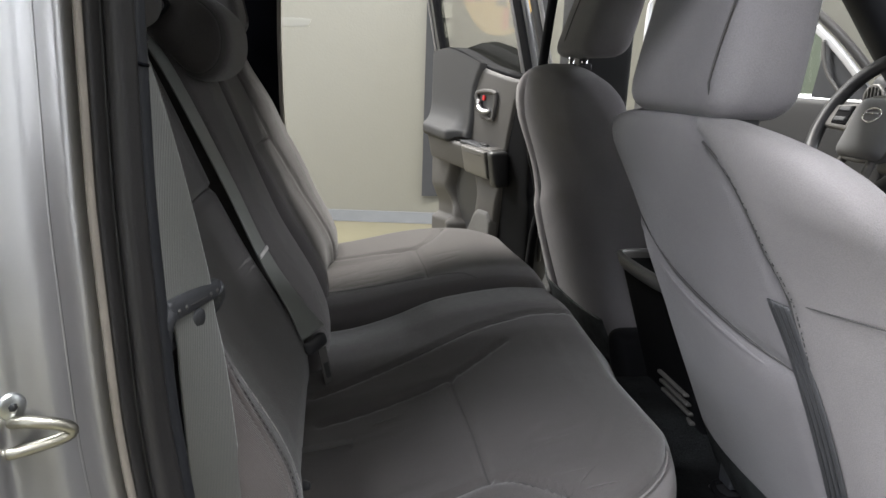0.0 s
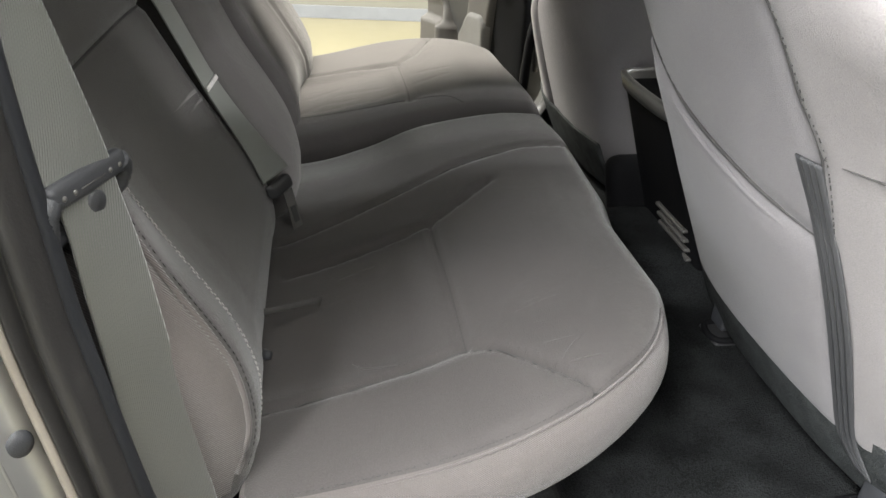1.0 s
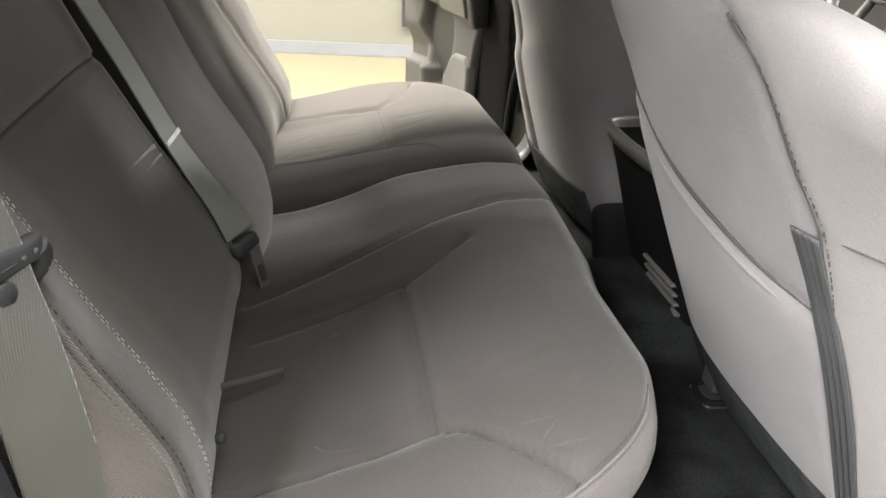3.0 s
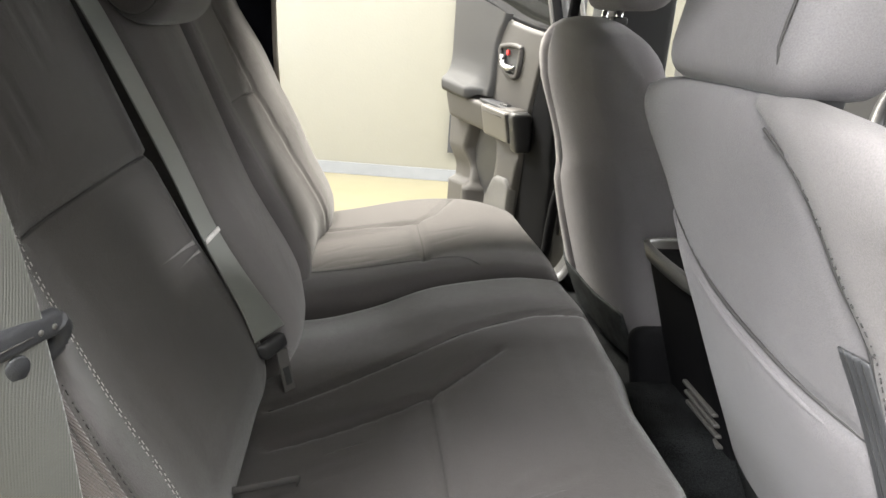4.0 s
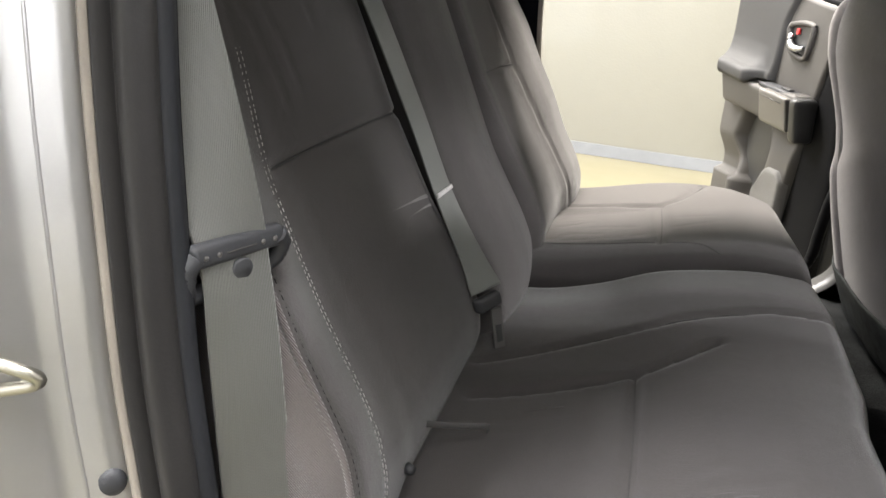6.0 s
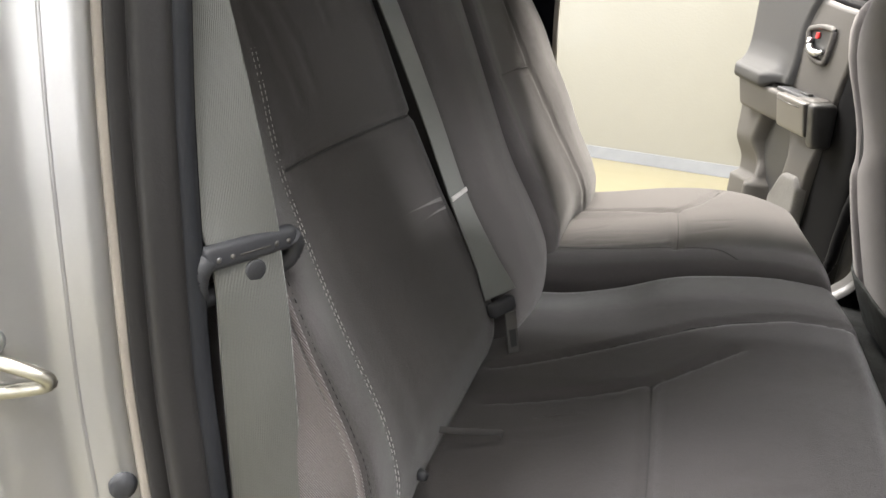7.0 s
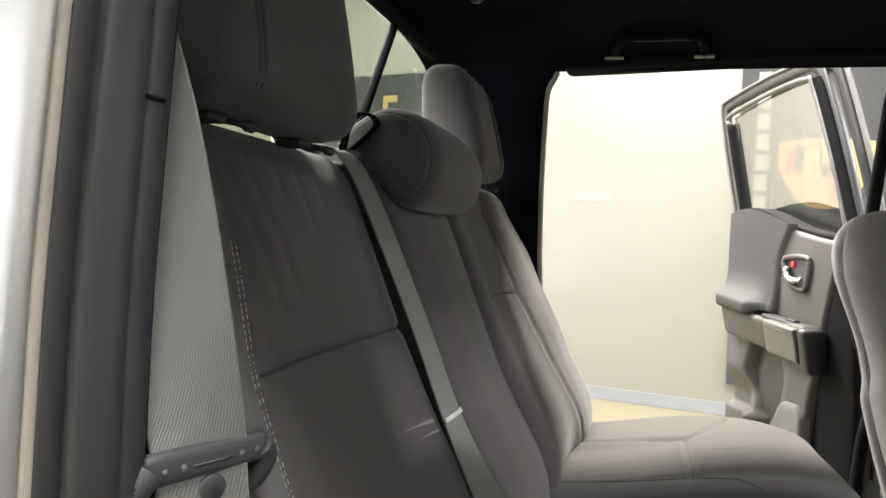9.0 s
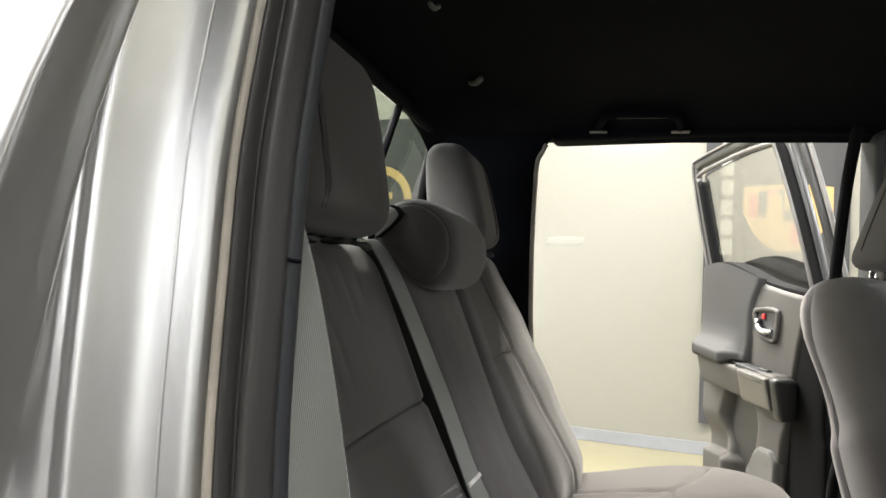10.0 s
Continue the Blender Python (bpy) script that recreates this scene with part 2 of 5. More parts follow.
def rbox(lo, hi, r, step=0.02, shape=None, bm=None):
    """A box with rounded edges, bent by shape(x, y, z) -> (x, y, z)."""
    bm = bm or bmesh.new()
    axes = [ramp(lo[k], hi[k], r, step) for k in range(3)]
    n = [len(a) - 1 for a in axes]
    made = {}

    def at(i, j, k):
        key = (i, j, k)
        if key not in made:
            p = [axes[0][i], axes[1][j], axes[2][k]]
            c = [min(max(p[q], lo[q] + min(r, (hi[q] - lo[q]) / 2)), hi[q] - min(r, (hi[q] - lo[q]) / 2)) for q in range(3)]
            d = Vector([p[q] - c[q] for q in range(3)])
            if d.length > 1e-9:
                big = max(abs(v) for v in d)
                d = d * (big / d.length)
                p = [c[q] + d[q] for q in range(3)]
            if shape:
                p = shape(*p)
            made[key] = bm.verts.new(p)
        return made[key]

    for q in range(3):
        u, v = (q + 1) % 3, (q + 2) % 3
        for side in (0, n[q]):
            for a in range(n[u]):
                for b in range(n[v]):
                    ids = []
                    for da, db in ((0, 0), (1, 0), (1, 1), (0, 1)):
                        key = [0, 0, 0]
                        key[q], key[u], key[v] = side, a + da, b + db
                        ids.append(at(*key))
                    try:
                        bm.faces.new(ids if side else ids[::-1])
                    except ValueError:
                        pass
    return bm


def tube(points, radius, sides=8, bm=None, closed=False):
    """A round bar along points; radius a number or one for each point."""
    bm = bm or bmesh.new()
    pts = [Vector(p) for p in points]
    count = len(pts)
    rings = []
    for i, p in enumerate(pts):
        a = pts[(i - 1) % count] if closed or i else p
        b = pts[(i + 1) % count] if closed or i < count - 1 else p
        way = (b - a).normalized()
        side = way.cross(Vector((0.31, 0.17, 0.94)))
        side.normalize()
        up = side.cross(way)
        rr = radius[i] if isinstance(radius, (list, tuple)) else radius
        rings.append([bm.verts.new(p + rr * (math.cos(2 * math.pi * k / sides) * side + math.sin(2 * math.pi * k / sides) * up)) for k in range(sides)])
    for i in range(count if closed else count - 1):
        a, b = rings[i], rings[(i + 1) % count]
        for k in range(sides):
            bm.faces.new((a[k], a[(k + 1) % sides], b[(k + 1) % sides], b[k]))
    if not closed:
        bm.faces.new(rings[0][::-1])
        bm.faces.new(rings[-1])
    return bm


def smooth_line(points, n=12):
    """A line that glides through points."""
    pts = [Vector(p) for p in points]
    out = []
    for i in range(len(pts) - 1):
        p0, p1, p2, p3 = pts[max(i - 1, 0)], pts[i], pts[i + 1], pts[min(i + 2, len(pts) - 1)]
        for k in range(n):
            s = k / n
            out.append(0.5 * ((2 * p1) + (p2 - p0) * s + (2 * p0 - 5 * p1 + 4 * p2 - p3) * s * s + (3 * p1 - p0 - 3 * p2 + p3) * s ** 3))
    out.append(pts[-1])
    return out


def ribbon(points, across, width, thick, bm=None):
    """A flat band along points, lying along the given directions across it."""
    bm = bm or bmesh.new()
    rows = []
    for i, (p, a) in enumerate(zip(points, across)):
        p, a = Vector(p), Vector(a).normalized()
        q = Vector(points[min(i + 1, len(points) - 1)]) - Vector(points[max(i - 1, 0)])
        nrm = q.cross(a).normalized()
        row = []
        for s, h in ((-0.5, -0.35), (-0.47, -0.5), (-0.25, -0.5), (0, -0.5), (0.25, -0.5), (0.47, -0.5), (0.5, -0.35), (0.5, 0.35), (0.47, 0.5), (0, 0.5), (-0.47, 0.5), (-0.5, 0.35)):
            row.append(bm.verts.new(p + a * (s * width) + nrm * (h * thick)))
        rows.append(row)
    for a, b in zip(rows, rows[1:]):
        for k in range(len(a)):
            bm.faces.new((a[k], a[(k + 1) % len(a)], b[(k + 1) % len(a)], b[k]))
    bm.faces.new(rows[0][::-1])
    bm.faces.new(rows[-1])
    return bm


def prism(outline, depth, axis_o, axis_u, axis_v, axis_n, bm=None):
    """A plate: outline points (u, v) in the plane of axis_u, axis_v from axis_o, made thick along axis_n."""
    bm = bm or bmesh.new()
    o, u, v, n = (Vector(a) for a in (axis_o, axis_u, axis_v, axis_n))
    front = [bm.verts.new(o + u * a + v * b) for a, b in outline]
    back = [bm.verts.new(o + u * a + v * b - n * depth) for a, b in outline]
    bm.faces.new(front)
    bm.faces.new(back[::-1])
    for k in range(len(front)):
        bm.faces.new((front[k], back[k], back[(k + 1) % len(front)], front[(k + 1) % len(front)]))
    return bm


def slab(lo, hi, bevel=0.0, bm=None):
    bm = bm or bmesh.new()
    made = bmesh.ops.create_cube(bm, size=1.0, matrix=Matrix.LocRotScale([(a + b) / 2 for a, b in zip(lo, hi)], None, [b - a for a, b in zip(lo, hi)]))
    if bevel:
        edges = {e for v in made["verts"] for e in v.link_edges}
        bmesh.ops.bevel(bm, geom=list(edges), offset=bevel, segments=3, affect="EDGES")
    return bm


def lerp_table(table, v):
    if v <= table[0][0]:
        return table[0][1]
    for (a, fa), (b, fb) in zip(table, table[1:]):
        if v <= b:
            s = (v - a) / (b - a)
            return fa + (fb - fa) * s
    return table[-1][1]


def soft_table(table, v, w=0.02):
    return (lerp_table(table, v - w) + 2 * lerp_table(table, v) + lerp_table(table, v + w)) / 4


def near_line(u, v, line):
    """How far (u, v) lies from a line of points."""
    best = 9.0
    for (a, b), (c, d) in zip(line, line[1:]):
        du, dv = c - a, d - b
        s = max(0.0, min(1.0, ((u - a) * du + (v - b) * dv) / (du * du + dv * dv)))
        best = min(best, math.hypot(u - a - s * du, v - b - s * dv))
    return best


def groove(u, v, lines, depth, width):
    d = 0.0
    for line in lines:
        g = near_line(u, v, line)
        if g < width * 3:
            d = max(d, math.exp(-(g / width) ** 2))
    return -depth * d


def hump(v, a, b, soft):
    """1 between a and b, falling to 0 outside over soft."""
    def edge(s):
        s = max(0.0, min(1.0, s))
        return s * s * (3 - 2 * s)
    return edge((v - a) / soft + 0.5) * edge((b - v) / soft + 0.5)


def stitches(points, length, gap, radius, mat, parent, name="stitching"):
    """A row of short threads along points."""
    bm = bmesh.new()
    pts = [Vector(p) for p in points]
    run, left = 0.0, 0.0
    for a, b in zip(pts, pts[1:]):
        seg = (b - a).length
        at = left
        while at < seg:
            p = a.lerp(b, at / seg)
            q = a.lerp(b, min(1.0, (at + length) / seg))
            if (q - p).length > 1e-5:
                tube([p, q], radius, 4, bm)
            at += length + gap
        left = at - seg
    return part(name, bm, mat, parent)


# ---------------------------------------------------------------- the garage round the truck
WALL_TURN = -9.0
wall_at = pose(0.27, 5.49, 0, 0, 0, WALL_TURN)


def placed(ob, m):
    ob.matrix_basis = m
    return ob


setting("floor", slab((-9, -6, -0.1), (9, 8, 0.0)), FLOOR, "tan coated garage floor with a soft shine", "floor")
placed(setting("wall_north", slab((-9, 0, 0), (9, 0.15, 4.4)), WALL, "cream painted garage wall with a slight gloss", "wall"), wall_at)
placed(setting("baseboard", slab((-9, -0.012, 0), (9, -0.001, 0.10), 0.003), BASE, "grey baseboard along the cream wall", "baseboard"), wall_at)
bm = slab((-9, -6.15, 1.6), (9, -6, 4.4))
slab((-9, -6.15, 0), (-1.2, -6, 1.6), 0, bm)
setting("wall_south", bm, WALL_COOL, "pale grey painted garage wall", "wall")
# unseen band, made dark so that the silver jamb reflects less
setting("wall_south_dark_band", slab((-1.2, -6.15, 0), (9, -5.99, 1.6)), WALL_DIMMER, "unseen dark band added low on the wall to dim reflections", "wall")
bm = slab((-5.15, -6, 0), (-5, -5.8, 4.4))
slab((-5.15, -3.0, 0), (-5, 8, 4.4), 0, bm)
slab((-5.15, -5.8, 2.5), (-5, -3.0, 4.4), 0, bm)
setting("wall_west", bm, WALL_WEST, "unseen pale cream garage wall with an opening added for the fill lamp", "wall")
setting("wall_east", slab((8.0, -6, 0), (8.15, 8, 4.4)), WALL_COOL, "pale grey painted garage wall before the truck", "wall")
setting("ceiling", slab((-9, -6.2, CEILING + 0.05), (9, 8, CEILING + 0.15)), CEIL, "white garage ceiling", "ceiling")

for lx, ly, watts, colour in LAMPS:
    fitting = thing("ceiling_light", "unseen tube light added under the garage ceiling to light the cab", "ceiling light", "ceiling lights")
    fitting.location = (lx, ly, CEILING)
    body = part("housing", slab((-0.65, -0.10, 0.0), (0.65, 0.10, 0.05), 0.01), CEIL, fitting)
    part("diffuser", slab((-0.62, -0.08, -0.012), (0.62, 0.08, 0.004), 0.004), LAMP_FACE, fitting, "glowing white diffuser")
    # the glow is wider than its fitting, to soften shadows
    area("tube_glow", lx, ly, CEILING - 0.03, 1.3, 0.7, watts, colour)


def banner(name, m, width, height, prints, label):
    """A hanging cloth with folds and printed shapes."""
    top = thing(name, label, "banner")
    top.matrix_basis = m

    def fold(x, z):
        return 0.012 * math.sin(x * 9 + 0.6 * math.sin(z * 2.3)) + 0.006 * math.sin(x * 23 + z * 3.1)

    bm = bmesh.new()
    nx, nz = 60, 40
    for side, off in ((0, 0.0), (1, 0.004)):
        v = [[bm.verts.new((width * (i / nx - 0.5), -0.02 + off - fold(width * (i / nx - 0.5), height * j / nz), height * j / nz)) for j in range(nz + 1)] for i in range(nx + 1)]
        for i in range(nx):
            for j in range(nz):
                bm.faces.new((v[i][j], v[i + 1][j], v[i + 1][j + 1], v[i][j + 1]))
    part("cloth", bm, CLOTH, top)
    for pname, shape, mat, lift in prints:
        bm = bmesh.new()
        for outline in shape:
            # each outline is cut finely across so that it follows the folds
            for strip in outline:
                vs = [bm.verts.new((x, -0.0215 - lift - fold(x, z), z)) for x, z in strip]
                bm.faces.new(vs)
        part(pname, bm, mat, top)
    return top


def bar(x0, x1, z0, z1, n=6):
    out = []
    for i in range(n):
        a, b = x0 + (x1 - x0) * i / n, x0 + (x1 - x0) * (i + 1) / n
        out.append([(a, z0), (b, z0), (b, z1), (a, z1)])
    return out


def shield(cx, cz, w, h, n=18):
    out = []

    def half(x):
        s = abs(x) / (w / 2)
        return (h * 0.42 * (1 - 0.12 * s * s), -h * 0.58 * (1 - s ** 2.6))

    for i in range(n):
        a, b = -w / 2 + w * i / n, -w / 2 + w * (i + 1) / n
        (ta, ba), (tb, bb) = half(a), half(b)
        out.append([(cx + a, cz + ba), (cx + b, cz + bb), (cx + b, cz + tb), (cx + a, cz + ta)])
    return out


def ring(cx, cz, outer, inner, n=20):
    out = []
    for i in range(n):
        a, b = math.pi * i / n, math.pi * (i + 1) / n
        out.append([(cx + r * math.cos(t), cz + r * math.sin(t)) for r, t in ((outer, a), (outer, b), (inner, b), (inner, a))])
    return out


banner("wall_banner", wall_at @ pose(1.085, -0.02, 0.25), 0.98, 2.45,
       [("lettering_bar", [bar(-0.375, -0.29, z, z + 0.115, 3)], PRINT_WHITE, 0.001) for z in (1.28, 1.43, 1.58, 1.73, 1.88, 2.03, 2.18)]
       + [("emblem", [shield(0.08, 1.60, 0.60, 0.50)], GOLD, 0.001)]
       + [("emblem_stripe", [bar(a, b, c, d, 2)], PRINT_RED, 0.002) for a, b, c, d in ((-0.175, -0.12, 1.56, 1.735), (-0.05, 0.005, 1.56, 1.775), (0.11, 0.155, 1.355, 1.52), (0.215, 0.26, 1.385, 1.52))]
       + [("emblem_band", [bar(a, b, c, d, 2)], CLOTH, 0.002) for a, b, c, d in ((-0.115, -0.055, 1.565, 1.76), (0.02, 0.06, 1.60, 1.775), (0.16, 0.21, 1.37, 1.52), (0.055, 0.13, 1.535, 1.615), (0.09, 0.15, 1.60, 1.64))],
       "black cloth banner with a gold emblem and white bars")
banner("rear_banner", wall_at @ pose(-2.45, -0.02, 0.35), 1.6, 2.33,
       [("emblem_ring", [ring(0.26, 1.60, 0.30, 0.225)], GOLD, 0.001), ("emblem_hook", [bar(0.20, 0.38, 1.60, 1.66, 3)], GOLD, 0.001), ("emblem_foot", [bar(0.02, 0.08, 1.95, 2.08, 2), bar(0.02, 0.17, 2.08, 2.14, 3)], GOLD, 0.001)],
       "black cloth banner with gold curved shapes")

# reflection of a lamp in the wall, drawn as a thin paler plate
patch = thing("wall_glint", "pale spot on the cream wall, coloured as a lamp's reflection", "paint patch")
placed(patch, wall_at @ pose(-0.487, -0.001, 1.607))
part("paint", rbox((-0.15, -0.0006, -0.036), (0.15, 0.0006, 0.036), 0.0005, 0.02, lambda x, y, z: (x + 0.3 * z, y, z * (0.75 + 0.25 * math.cos(x * 9)))), WALL_GLINT, patch)

# ---------------------------------------------------------------- the cab
MID = 0.615


def mirror_y(y, far):
    return 2 * MID - y if far else y


# shift of the rear door opening's edge with height
EDGE_X = [(0.5, 0.095), (0.75, 0.066), (0.9, 0.038), (1.05, 0.018), (1.2, 0.009), (1.35, 0.007), (1.45, 0.010), (1.55, 0.014), (1.585, 0.03), (1.60, 0.055)]
EDGE_Y = [(0.5, -0.02), (0.9, -0.015), (1.1, 0.0), (1.35, 0.022), (1.6, 0.07)]


def sweep(section, far, zs, shift_x=EDGE_X):
    """A cross-section in plan (x, y), carried up along the edge of the door opening."""
    bm = bmesh.new()
    rows = []
    for z in zs:
        sx, sy = soft_table(shift_x, z, 0.025), soft_table(EDGE_Y, z, 0.03)
        lean = 0.0 if far else 0.30 * max(0.0, z - 1.10)
        rise = 0.0 if far else 2.2 * max(0.0, z - 1.45)
        rows.append([bm.verts.new((x + sx + lean * max(0.0, min(1.0, (-0.100 - x) / 0.03)), mirror_y(y + sy, far), z + rise * max(0.0, min(1.0, (-0.14 - x) / 0.25)))) for x, y in section])
    for a, b in zip(rows, rows[1:]):
        for k in range(len(a) - 1):
            bm.faces.new((a[k], a[k + 1], b[k + 1], b[k]))
    return bm


def arc(points, n=5):
    return [(p.x, p.y) for p in smooth_line([(x, y, 0) for x, y in points], n)]


HEIGHTS = [0.50 + 0.025 * k for k in range(41)] + [1.505 + 0.006 * k for k in range(18)]
JAMB = arc([(-0.052, -0.052), (-0.060, -0.066), (-0.066, -0.074), (-0.074, -0.090), (-0.080, -0.100), (-0.090, -0.112), (-0.098, -0.122), (-0.098, -0.132), (-0.108, -0.146),
            (-0.116, -0.152), (-0.116, -0.166), (-0.120, -0.190), (-0.126, -0.206), (-0.145, -0.215), (-0.20, -0.220), (-0.30, -0.222)])
QUARTER = [(-0.45, -0.223), (-0.70, -0.224), (-1.00, -0.226)]
for far in (False, True):
    side = "left" if far else "right"
    setting("door_jamb_" + side, sweep(JAMB + ([] if far else QUARTER), far, HEIGHTS), PAINT, "silver painted door jamb of the truck cab", "door jamb", True)
    if not far:
        crease = [(-0.0742 + soft_table(EDGE_X, z, 0.025), -0.0848 + soft_table(EDGE_Y, z, 0.03), z) for z in HEIGHTS]
        setting("jamb_crease", tube(crease, 0.0028, 10), PAINT, "pressed bead in the silver door jamb", "bead", True)
    LIP_EDGE = arc([(-0.0550, -0.054), (-0.0560, -0.0650), (-0.0550, -0.0705), (-0.0525, -0.0712), (-0.0500, -0.0685)], 4)
    setting("seal_lip_" + side, sweep(LIP_EDGE, far, HEIGHTS), LIP, "brown grey outer lip of the door seal", "seal lip", True)
    SEAL = arc([(-0.0505, -0.0670), (-0.0490, -0.0695), (-0.0465, -0.0695), (-0.0420, -0.0600), (-0.0385, -0.0655), (-0.0315, -0.0660), (-0.0275, -0.0580), (-0.025, -0.050), (-0.026, -0.042)], 4)
    setting("door_seal_" + side, sweep(SEAL, far, HEIGHTS), RUBBER, "dark rubber door seal round the opening", "door seal", True)
    TRIM = arc([(-0.036, -0.043), (-0.032, -0.0470), (-0.0265, -0.0470), (-0.0225, -0.0455), (-0.0205, -0.039), (-0.026, -0.030), (-0.05, -0.020), (-0.12, -0.010), (-0.25, -0.004)], 5)
    high = [z for z in HEIGHTS if z > 0.7]
    # the far trim takes the blacker headliner colour
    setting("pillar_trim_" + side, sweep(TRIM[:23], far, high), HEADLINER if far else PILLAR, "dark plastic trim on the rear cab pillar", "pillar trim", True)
    # inner run of the same trim, blacked for the shade beside the belt
    setting("pillar_gap_" + side, sweep(TRIM[22:], far, high), HEADLINER, "inner run of the rear pillar trim, black for the shaded gap", "pillar lining", True)

# pale seal round the top of the far opening
line = [(-0.0250 + soft_table(EDGE_X, z, 0.025), mirror_y(-0.038 + soft_table(EDGE_Y, z, 0.03), True), z) for z in HEIGHTS if 0.90 < z < 1.592]
setting("opening_seal", tube(line, 0.0085, 8), LIP, "pale brown grey seal along the far door opening", "seal", True)

# shell behind the seat
bm = slab((-0.42, -0.06, 0.55), (-0.27, 1.29, 1.28))
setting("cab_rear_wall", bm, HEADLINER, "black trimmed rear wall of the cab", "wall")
# rear window frame and panes
WIN_X0, WIN_Z0, WIN_X1, WIN_Z1 = -0.345, 1.29, -0.250, 1.606


def window_point(y, s, off=0.0):
    """A point of the sloping rear window: s from its foot (0) to its head (1)."""
    return (WIN_X0 + (WIN_X1 - WIN_X0) * s + off, y, WIN_Z0 + (WIN_Z1 - WIN_Z0) * s)


def window_sheet(outline, thick=0.004):
    bm = bmesh.new()
    front = [bm.verts.new(window_point(y, s)) for y, s in outline]
    back = [bm.verts.new(window_point(y, s, -thick)) for y, s in outline]
    bm.faces.new(front), bm.faces.new(back[::-1])
    for k in range(len(front)):
        j = (k + 1) % len(front)
        bm.faces.new((front[k], back[k], back[j], front[j]))
    return bm


window = thing("window_1", "sliding rear cab window with black frame", "window", kind="structure")
pane = part("pane", window_sheet([(0.05, 0), (1.18, 0), (1.19, 0.86), (1.13, 1.0), (0.10, 1.0), (0.04, 0.86)]), GLASS, window, smooth=False)
pane.visible_shadow = False
for y in (0.35, 0.89):
    part("divider", tube([window_point(y, 0, 0.006), window_point(y + (0.012 if y > MID else -0.012), 1, 0.006)], 0.008, 8), EDGE, window)
rim = [(0.02, -0.02), (1.21, -0.02), (1.225, 0.84), (1.205, 0.95), (1.14, 1.03), (0.09, 1.03), (0.025, 0.95), (0.005, 0.84)]
part("window_frame", tube([window_point(p.x, p.y, 0.004) for p in smooth_line([(a, b, 0) for a, b in rim + rim[:1]], 4)], 0.014, 8), EDGE, window)

# roof lining
bm = bmesh.new()
rows = []
for i in range(41):
    x = -0.262 + 1.56 * i / 40
    row = []
    for j in range(33):
        y = -0.02 + 1.27 * j / 32
        s = abs(y - MID) / 0.635
        z = 1.685 - 0.075 * s ** 6 - 0.01 * s * s - 0.062 * max(0.0, (-0.10 - x) / 0.16) ** 1.6
        row.append(bm.verts.new((x, y, z)))
    rows.append(row)
for a, b in zip(rows, rows[1:]):
    for k in range(len(a) - 1):
        bm.faces.new((a[k], a[k + 1], b[k + 1], b[k]))
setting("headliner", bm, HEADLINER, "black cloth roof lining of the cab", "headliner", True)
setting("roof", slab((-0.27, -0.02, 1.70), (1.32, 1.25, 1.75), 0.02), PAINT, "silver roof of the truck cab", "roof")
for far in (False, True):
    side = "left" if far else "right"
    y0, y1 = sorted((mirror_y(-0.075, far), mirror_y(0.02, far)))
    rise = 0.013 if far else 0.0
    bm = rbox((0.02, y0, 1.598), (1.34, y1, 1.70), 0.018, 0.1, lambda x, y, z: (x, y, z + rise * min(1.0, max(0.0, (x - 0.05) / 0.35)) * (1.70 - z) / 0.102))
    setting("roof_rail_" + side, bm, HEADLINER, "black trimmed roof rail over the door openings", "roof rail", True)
    y0, y1 = sorted((mirror_y(-0.135, far), mirror_y(-0.02, far)))
    bm = rbox((0.70, y0, 0.55), (0.86, y1, 1.62), 0.02, 0.1, lambda x, y, z: (x + 0.03 * (1.1 - z), y + (0.10 if not far else -0.10) * max(0.0, (z - 1.1)), z))
    setting("center_pillar_" + side, bm, PLASTIC_TRIM, "dark trimmed pillar between the cab doors", "pillar", True)
    y0, y1 = sorted((mirror_y(-0.20, far), mirror_y(0.015, far)))
    setting("door_sill_" + side, rbox((-0.05, y0, 0.50), (1.8, y1, 0.645), 0.02, 0.1), PLASTIC, "black plastic door sill of the cab", "sill", True)

# lower front corner of the far door opening, painted metal
bm = bmesh.new()
corner_line = smooth_line([(0.700, 0, 1.55), (0.705, 0, 1.20), (0.712, 0, 0.95), (0.712, 0, 0.82), (0.706, 0, 0.750), (0.675, 0, 0.690), (0.60, 0, 0.665), (0.30, 0, 0.66), (0.0, 0, 0.66)], 8)
rows = []
for p in corner_line:
    up = min(1.0, max(0.0, (p.z - 1.1) / 0.5))
    rows.append([bm.verts.new((p.x + dx, y - 0.14 * up, p.z + dz)) for dx, dz, y in ((0.0, 0.0, 1.262), (-0.012, 0.010, 1.275), (-0.004, 0.004, 1.300), (0.004, -0.004, 1.318), (-0.004, 0.002, 1.336), (0.010, -0.012, 1.36), (0.05, -0.05, 1.372), (0.12, -0.12, 1.376))])
for a, b in zip(rows, rows[1:]):
    for k in range(len(a) - 1):
        bm.faces.new((a[k], a[k + 1], b[k + 1], b[k]))
setting("door_jamb_front_left", bm, DARKENED_PAINT, "silver metal front edge of the far door opening, coloured for shade", "door jamb", True)
line = smooth_line([(0.652, 1.205, 1.63), (0.640, 1.235, 1.50), (0.632, 1.29, 1.25), (0.630, 1.318, 1.10), (0.650, 1.322, 1.02), (0.664, 1.322, 0.935), (0.654, 1.322, 0.87), (0.648, 1.322, 0.80), (0.640, 1.318, 0.73), (0.60, 1.310, 0.69)], 8)
setting("opening_rubber", tube(line, 0.0125, 8), EDGE, "black rubber seal on the far door pillar", "seal", True)
